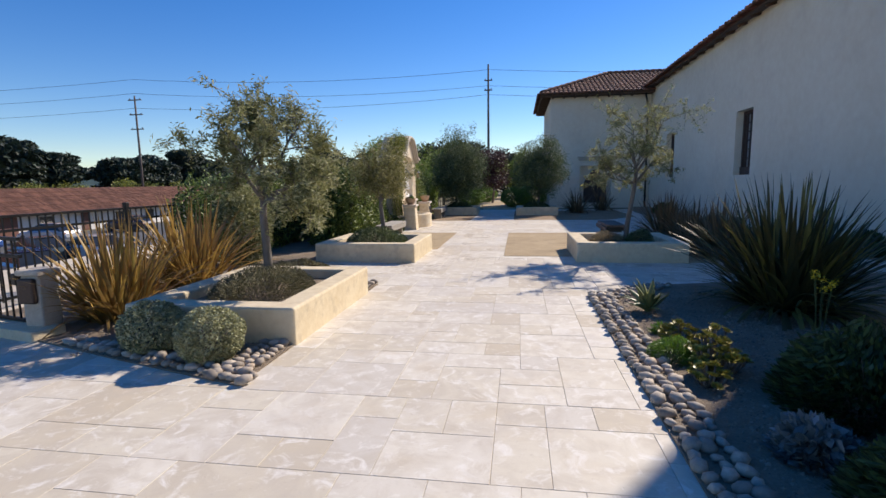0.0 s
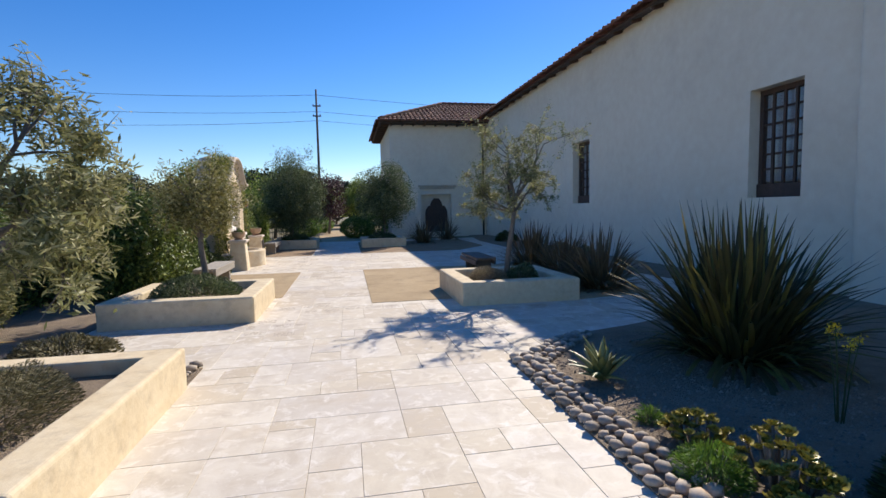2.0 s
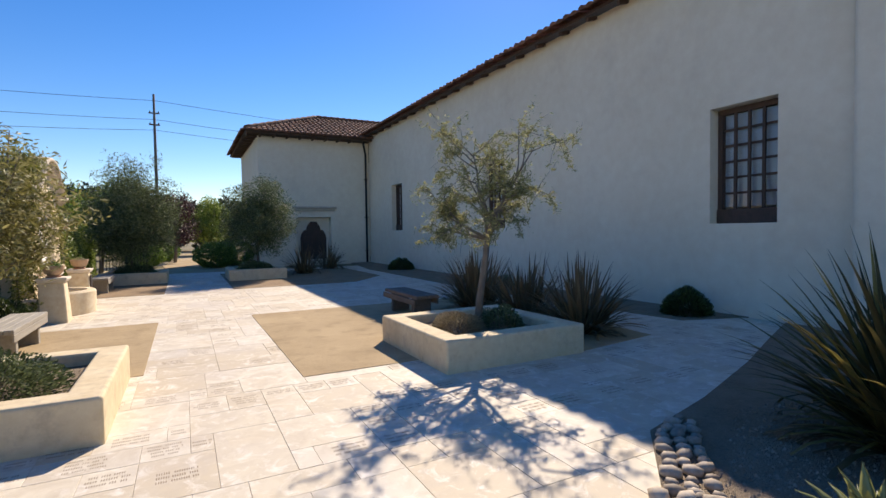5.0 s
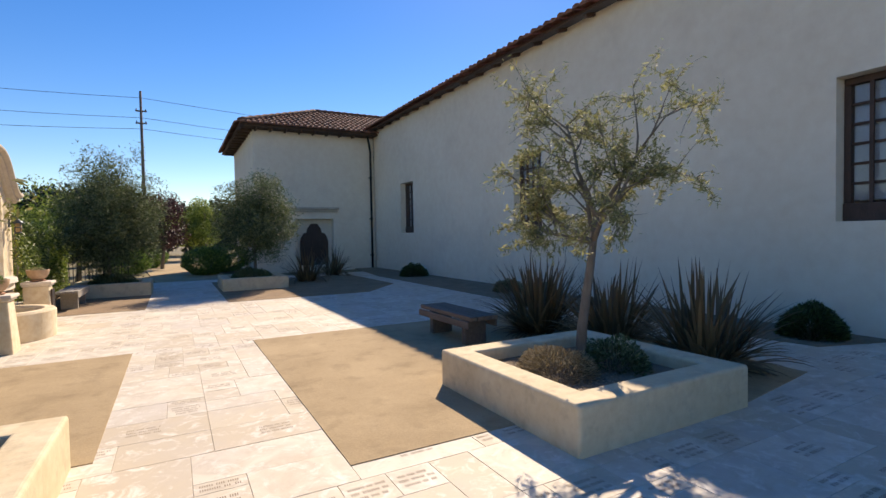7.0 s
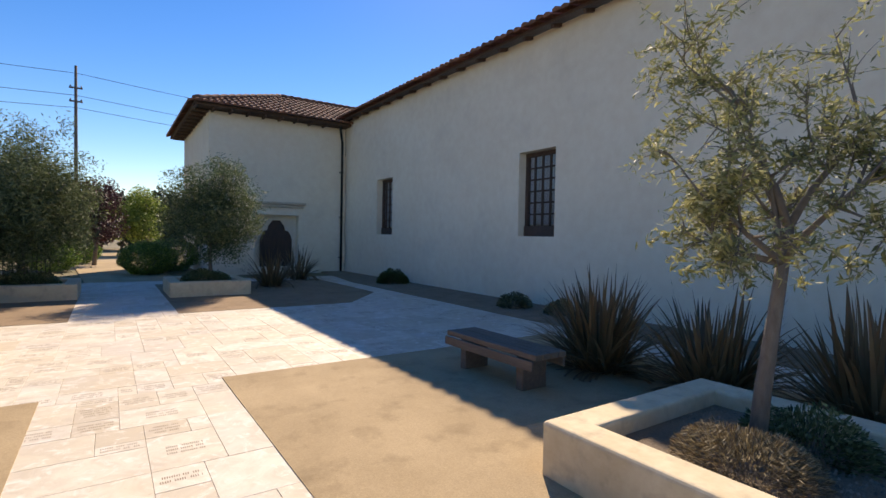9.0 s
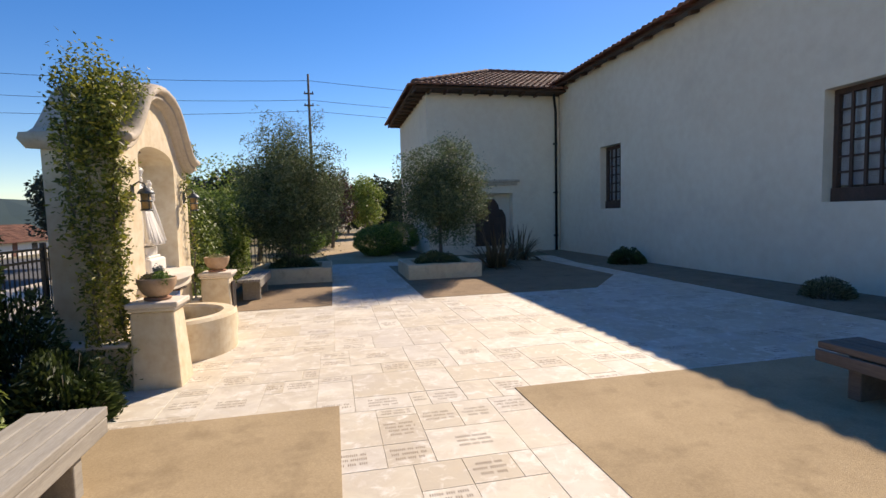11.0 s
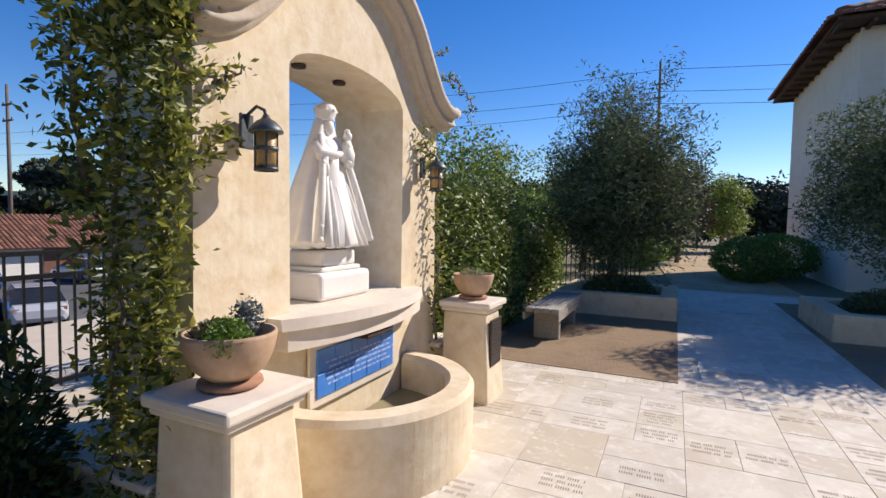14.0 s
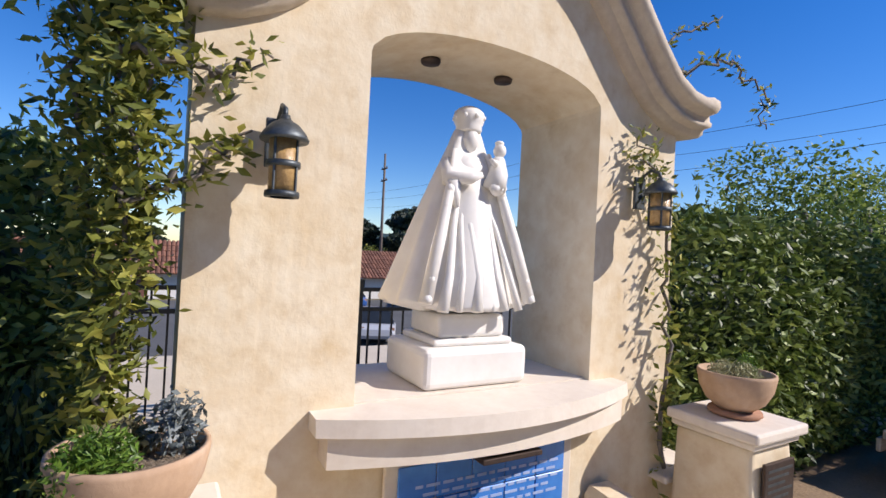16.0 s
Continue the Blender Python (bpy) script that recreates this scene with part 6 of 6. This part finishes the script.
far_tree("green tree behind the fence", -8.6, 34.0, 4.4, 2.2, M["hedge_leaf"], 8000, 0.14, 285)
bush("rounded dark green shrub beside the gravel path", -0.15, 30.3, (0.95, 0.95, 0.62), M["hedge_leaf"], 14000, 0.07, 290, name="round_shrub", group="round shrubs by the path")
bush("rounded yellow-green shrub beside the gravel path", 0.75, 32.0, (1.1, 1.2, 0.66), M["bright_leaf"], 12000, 0.07, 291, name="round_shrub", group="round shrubs by the path")
bush("rounded yellow-green shrub beside the gravel path", -3.1, 33.0, (0.9, 0.9, 0.55), M["bright_leaf"], 10000, 0.07, 292, name="round_shrub", group="round shrubs by the path")
bush("rounded green shrub beside the gravel path", -2.6, 38.0, (1.0, 1.0, 0.6), M["bright_leaf"], 8000, 0.08, 293, name="round_shrub", group="round shrubs by the path")
hedge("dark hedge beyond the far bench", -4.9, 24.2, 0.9, 1.5, 2.0, 18000, 294, M["hedge_leaf"], 0.08)

hill = bmesh.new()
rows_h = []
for j, (dist, zz) in enumerate(((110, -1.0), (150, 4.0), (210, 9.0), (300, 10.0))):
    ring = []
    for i in range(61):
        a = radians(-75 + 150 * i / 60)
        ring.append(hill.verts.new((-dist * math.sin(a), dist * math.cos(a) + 15, zz + (2.5 * noise.noise(Vector((i * 0.23, j * 1.7, 0))) if j else 0))))
    rows_h.append(ring)
for a, b in zip(rows_h, rows_h[1:]):
    for i in range(60):
        hill.faces.new((a[i], a[i + 1], b[i + 1], b[i]))
solid("backdrop_hill", hill, M["cypress_leaf"], "low dark wooded hill on the skyline", "hill", kind="structure")


# ---- paving ----
def inside(poly, x, y):
    hit = False
    for (x0, y0), (x1, y1) in zip(poly, poly[1:] + poly[:1]):
        if (y0 > y) != (y1 > y) and x < x0 + (y - y0) / (y1 - y0) * (x1 - x0):
            hit = not hit
    return hit


COVERS = [BED_RIGHT, BED_LEFT, SAND_RIGHT, SAND_LEFT, SAND_FAR_LEFT, SAND_FAR_RIGHT, WALL_BED, BED_HEDGE,
          [(-9, 15.4), (-4.2, 15.4), (-4.2, 19.8), (-9, 19.8)], [(-9, 19.8), (-4.1, 19.8), (-4.1, 30), (-9, 30)], [(-12, 5.2), (-6.2, 5.2), (-6.2, 30), (-12, 30)]]
paving = thing("pavement", "pale travertine paving in mixed slabs with engraved names", "pavement", kind="structure")
part("bedding", slab_solid([(-9.5, -7), (7.0, -7), (7.0, 27.35), (-9.5, 27.35)], -0.045, -0.005), M["grout"], paving, "sandy brown joints")
prng = random.Random(77)
SIZES = {}


def slab_mesh(w, d, v):
    key = (round(w, 3), round(d, 3), v)
    if key not in SIZES:
        SIZES[key] = finish(box(0.0014, w - 0.0014, 0.0014, d - 0.0014, -0.03, 0.0, 0.0016, 1), "slab", M["travertine"])
    return SIZES[key]


def writing_mesh(w, d, kind):
    key = ("w", round(w, 3), round(d, 3), kind)
    if key not in SIZES:
        r = random.Random(kind * 31 + int(w * 100))
        verts, faces = [], []
        lines = r.choice((2, 3, 3, 4)) if d > 0.2 else 2
        pitch = min(0.060, d * 0.8 / (lines + 0.4))
        for k in range(lines):
            y = d / 2 + (lines / 2 - k - 0.5) * pitch
            span = min(0.24, w * r.uniform(0.55, 0.82))
            x = w / 2 - span / 2
            while x < w / 2 + span / 2:
                n = r.uniform(0.035, 0.12)
                x1 = min(x + n, w / 2 + span / 2)
                q = x
                while q < x1 - 0.004:
                    b = len(verts)
                    h = pitch * 0.27
                    g = min(q + 0.0065, x1)
                    t = 0.3 * h * r.random()
                    verts += [(q, y - h, 0.0012), (g, y - h + t, 0.0012), (g, y + h, 0.0012), (q, y + h - t, 0.0012)]
                    faces.append((b, b + 1, b + 2, b + 3))
                    q += 0.0135
                x = x1 + 0.018
        SIZES[key] = mesh_from("inscription", verts, faces, M["inscription"])
    return SIZES[key]


TEMPLATES = [
    ((0, 0, 4, 4), (4, 0, 2, 2), (4, 2, 2, 4), (0, 4, 2, 2), (2, 4, 2, 2)),
    ((0, 0, 3, 4), (3, 0, 3, 2), (3, 2, 3, 4), (0, 4, 3, 2)),
    ((0, 0, 4, 3), (4, 0, 2, 4), (0, 3, 2, 3), (2, 3, 2, 3), (4, 4, 2, 2)),
    ((0, 0, 6, 3), (0, 3, 4, 3), (4, 3, 2, 1), (4, 4, 2, 2)),
    ((0, 0, 4, 4), (4, 0, 2, 1), (4, 1, 2, 3), (4, 4, 2, 2), (0, 4, 1, 2), (1, 4, 3, 2)),
]
UNIT = 0.155


def block(kind):
    flip, mirror, turn_it = prng.random() < 0.5, prng.random() < 0.5, prng.random() < 0.5
    for a, b, w, h in TEMPLATES[kind]:
        if flip:
            a = 6 - a - w
        if mirror:
            b = 6 - b - h
        if turn_it:
            a, b, w, h = b, a, h, w
        yield a * UNIT, b * UNIT, w * UNIT, h * UNIT


near_n = 0
rest_v, rest_f = [], []
text_v, text_f = [], []
for row in range(37):
    y = -6.5 + row * 6 * UNIT
    x = -9.0 + UNIT * prng.randrange(6)
    while x < 6.4:
        engraved = 8.0 < y < 20.0
        kind = prng.choice((0, 2, 3, 4, 4)) if engraved else prng.choice((0, 1, 1, 2, 3))
        for a, b, w, dd in block(kind):
            px0, py0 = x + a, y + b
            if py0 + dd > 27.3:
                continue
            cs = [(px0 + 0.03, py0 + 0.03), (px0 + w - 0.03, py0 + 0.03), (px0 + w - 0.03, py0 + dd - 0.03), (px0 + 0.03, py0 + dd - 0.03)]
            if any(all(inside(p, *c) for c in cs) for p in COVERS):
                continue
            lift = prng.uniform(-0.001, 0.001)
            close = -2.2 < px0 + w / 2 < 0.9 and 2.2 < py0 < 19.0
            lettered = engraved and prng.random() < (0.78 if w * dd < 0.15 else 0.22)
            if close and near_n < 300 and (w * dd > 0.06 or prng.random() < 0.6):
                o = part("slab", slab_mesh(w, dd, 0), None, paving)
                o.matrix_local = pose(px0, py0, lift)
                near_n += 1
                if lettered:
                    part("inscription", writing_mesh(w, dd, prng.randrange(5)), None, o, "engraved dark lettering")
            else:
                n0 = len(rest_v)
                e = 0.0014
                for zz, k in ((lift - 0.03, e), (lift - 0.0016, e), (lift, e + 0.0016)):
                    rest_v += [(px0 + k, py0 + k, zz), (px0 + w - k, py0 + k, zz), (px0 + w - k, py0 + dd - k, zz), (px0 + k, py0 + dd - k, zz)]
                for lvl in (0, 4):
                    for s in range(4):
                        rest_f.append((n0 + lvl + s, n0 + lvl + (s + 1) % 4, n0 + lvl + 4 + (s + 1) % 4, n0 + lvl + 4 + s))
                rest_f.append((n0 + 8, n0 + 9, n0 + 10, n0 + 11))
                if lettered:
                    me = writing_mesh(w, dd, prng.randrange(5))
                    n1 = len(text_v)
                    text_v += [(v.co.x + px0, v.co.y + py0, v.co.z + lift) for v in me.vertices]
                    text_f += [tuple(q + n1 for q in f.vertices) for f in me.polygons]
        x += 6 * UNIT
field = tagged(part("slab_field", mesh_from("slab_field", rest_v, rest_f, M["travertine_rest"]), None, paving), kind="stuff")
tagged(part("inscription_field", mesh_from("inscription_field", text_v, text_f, M["inscription"]), None, paving), kind="stuff")
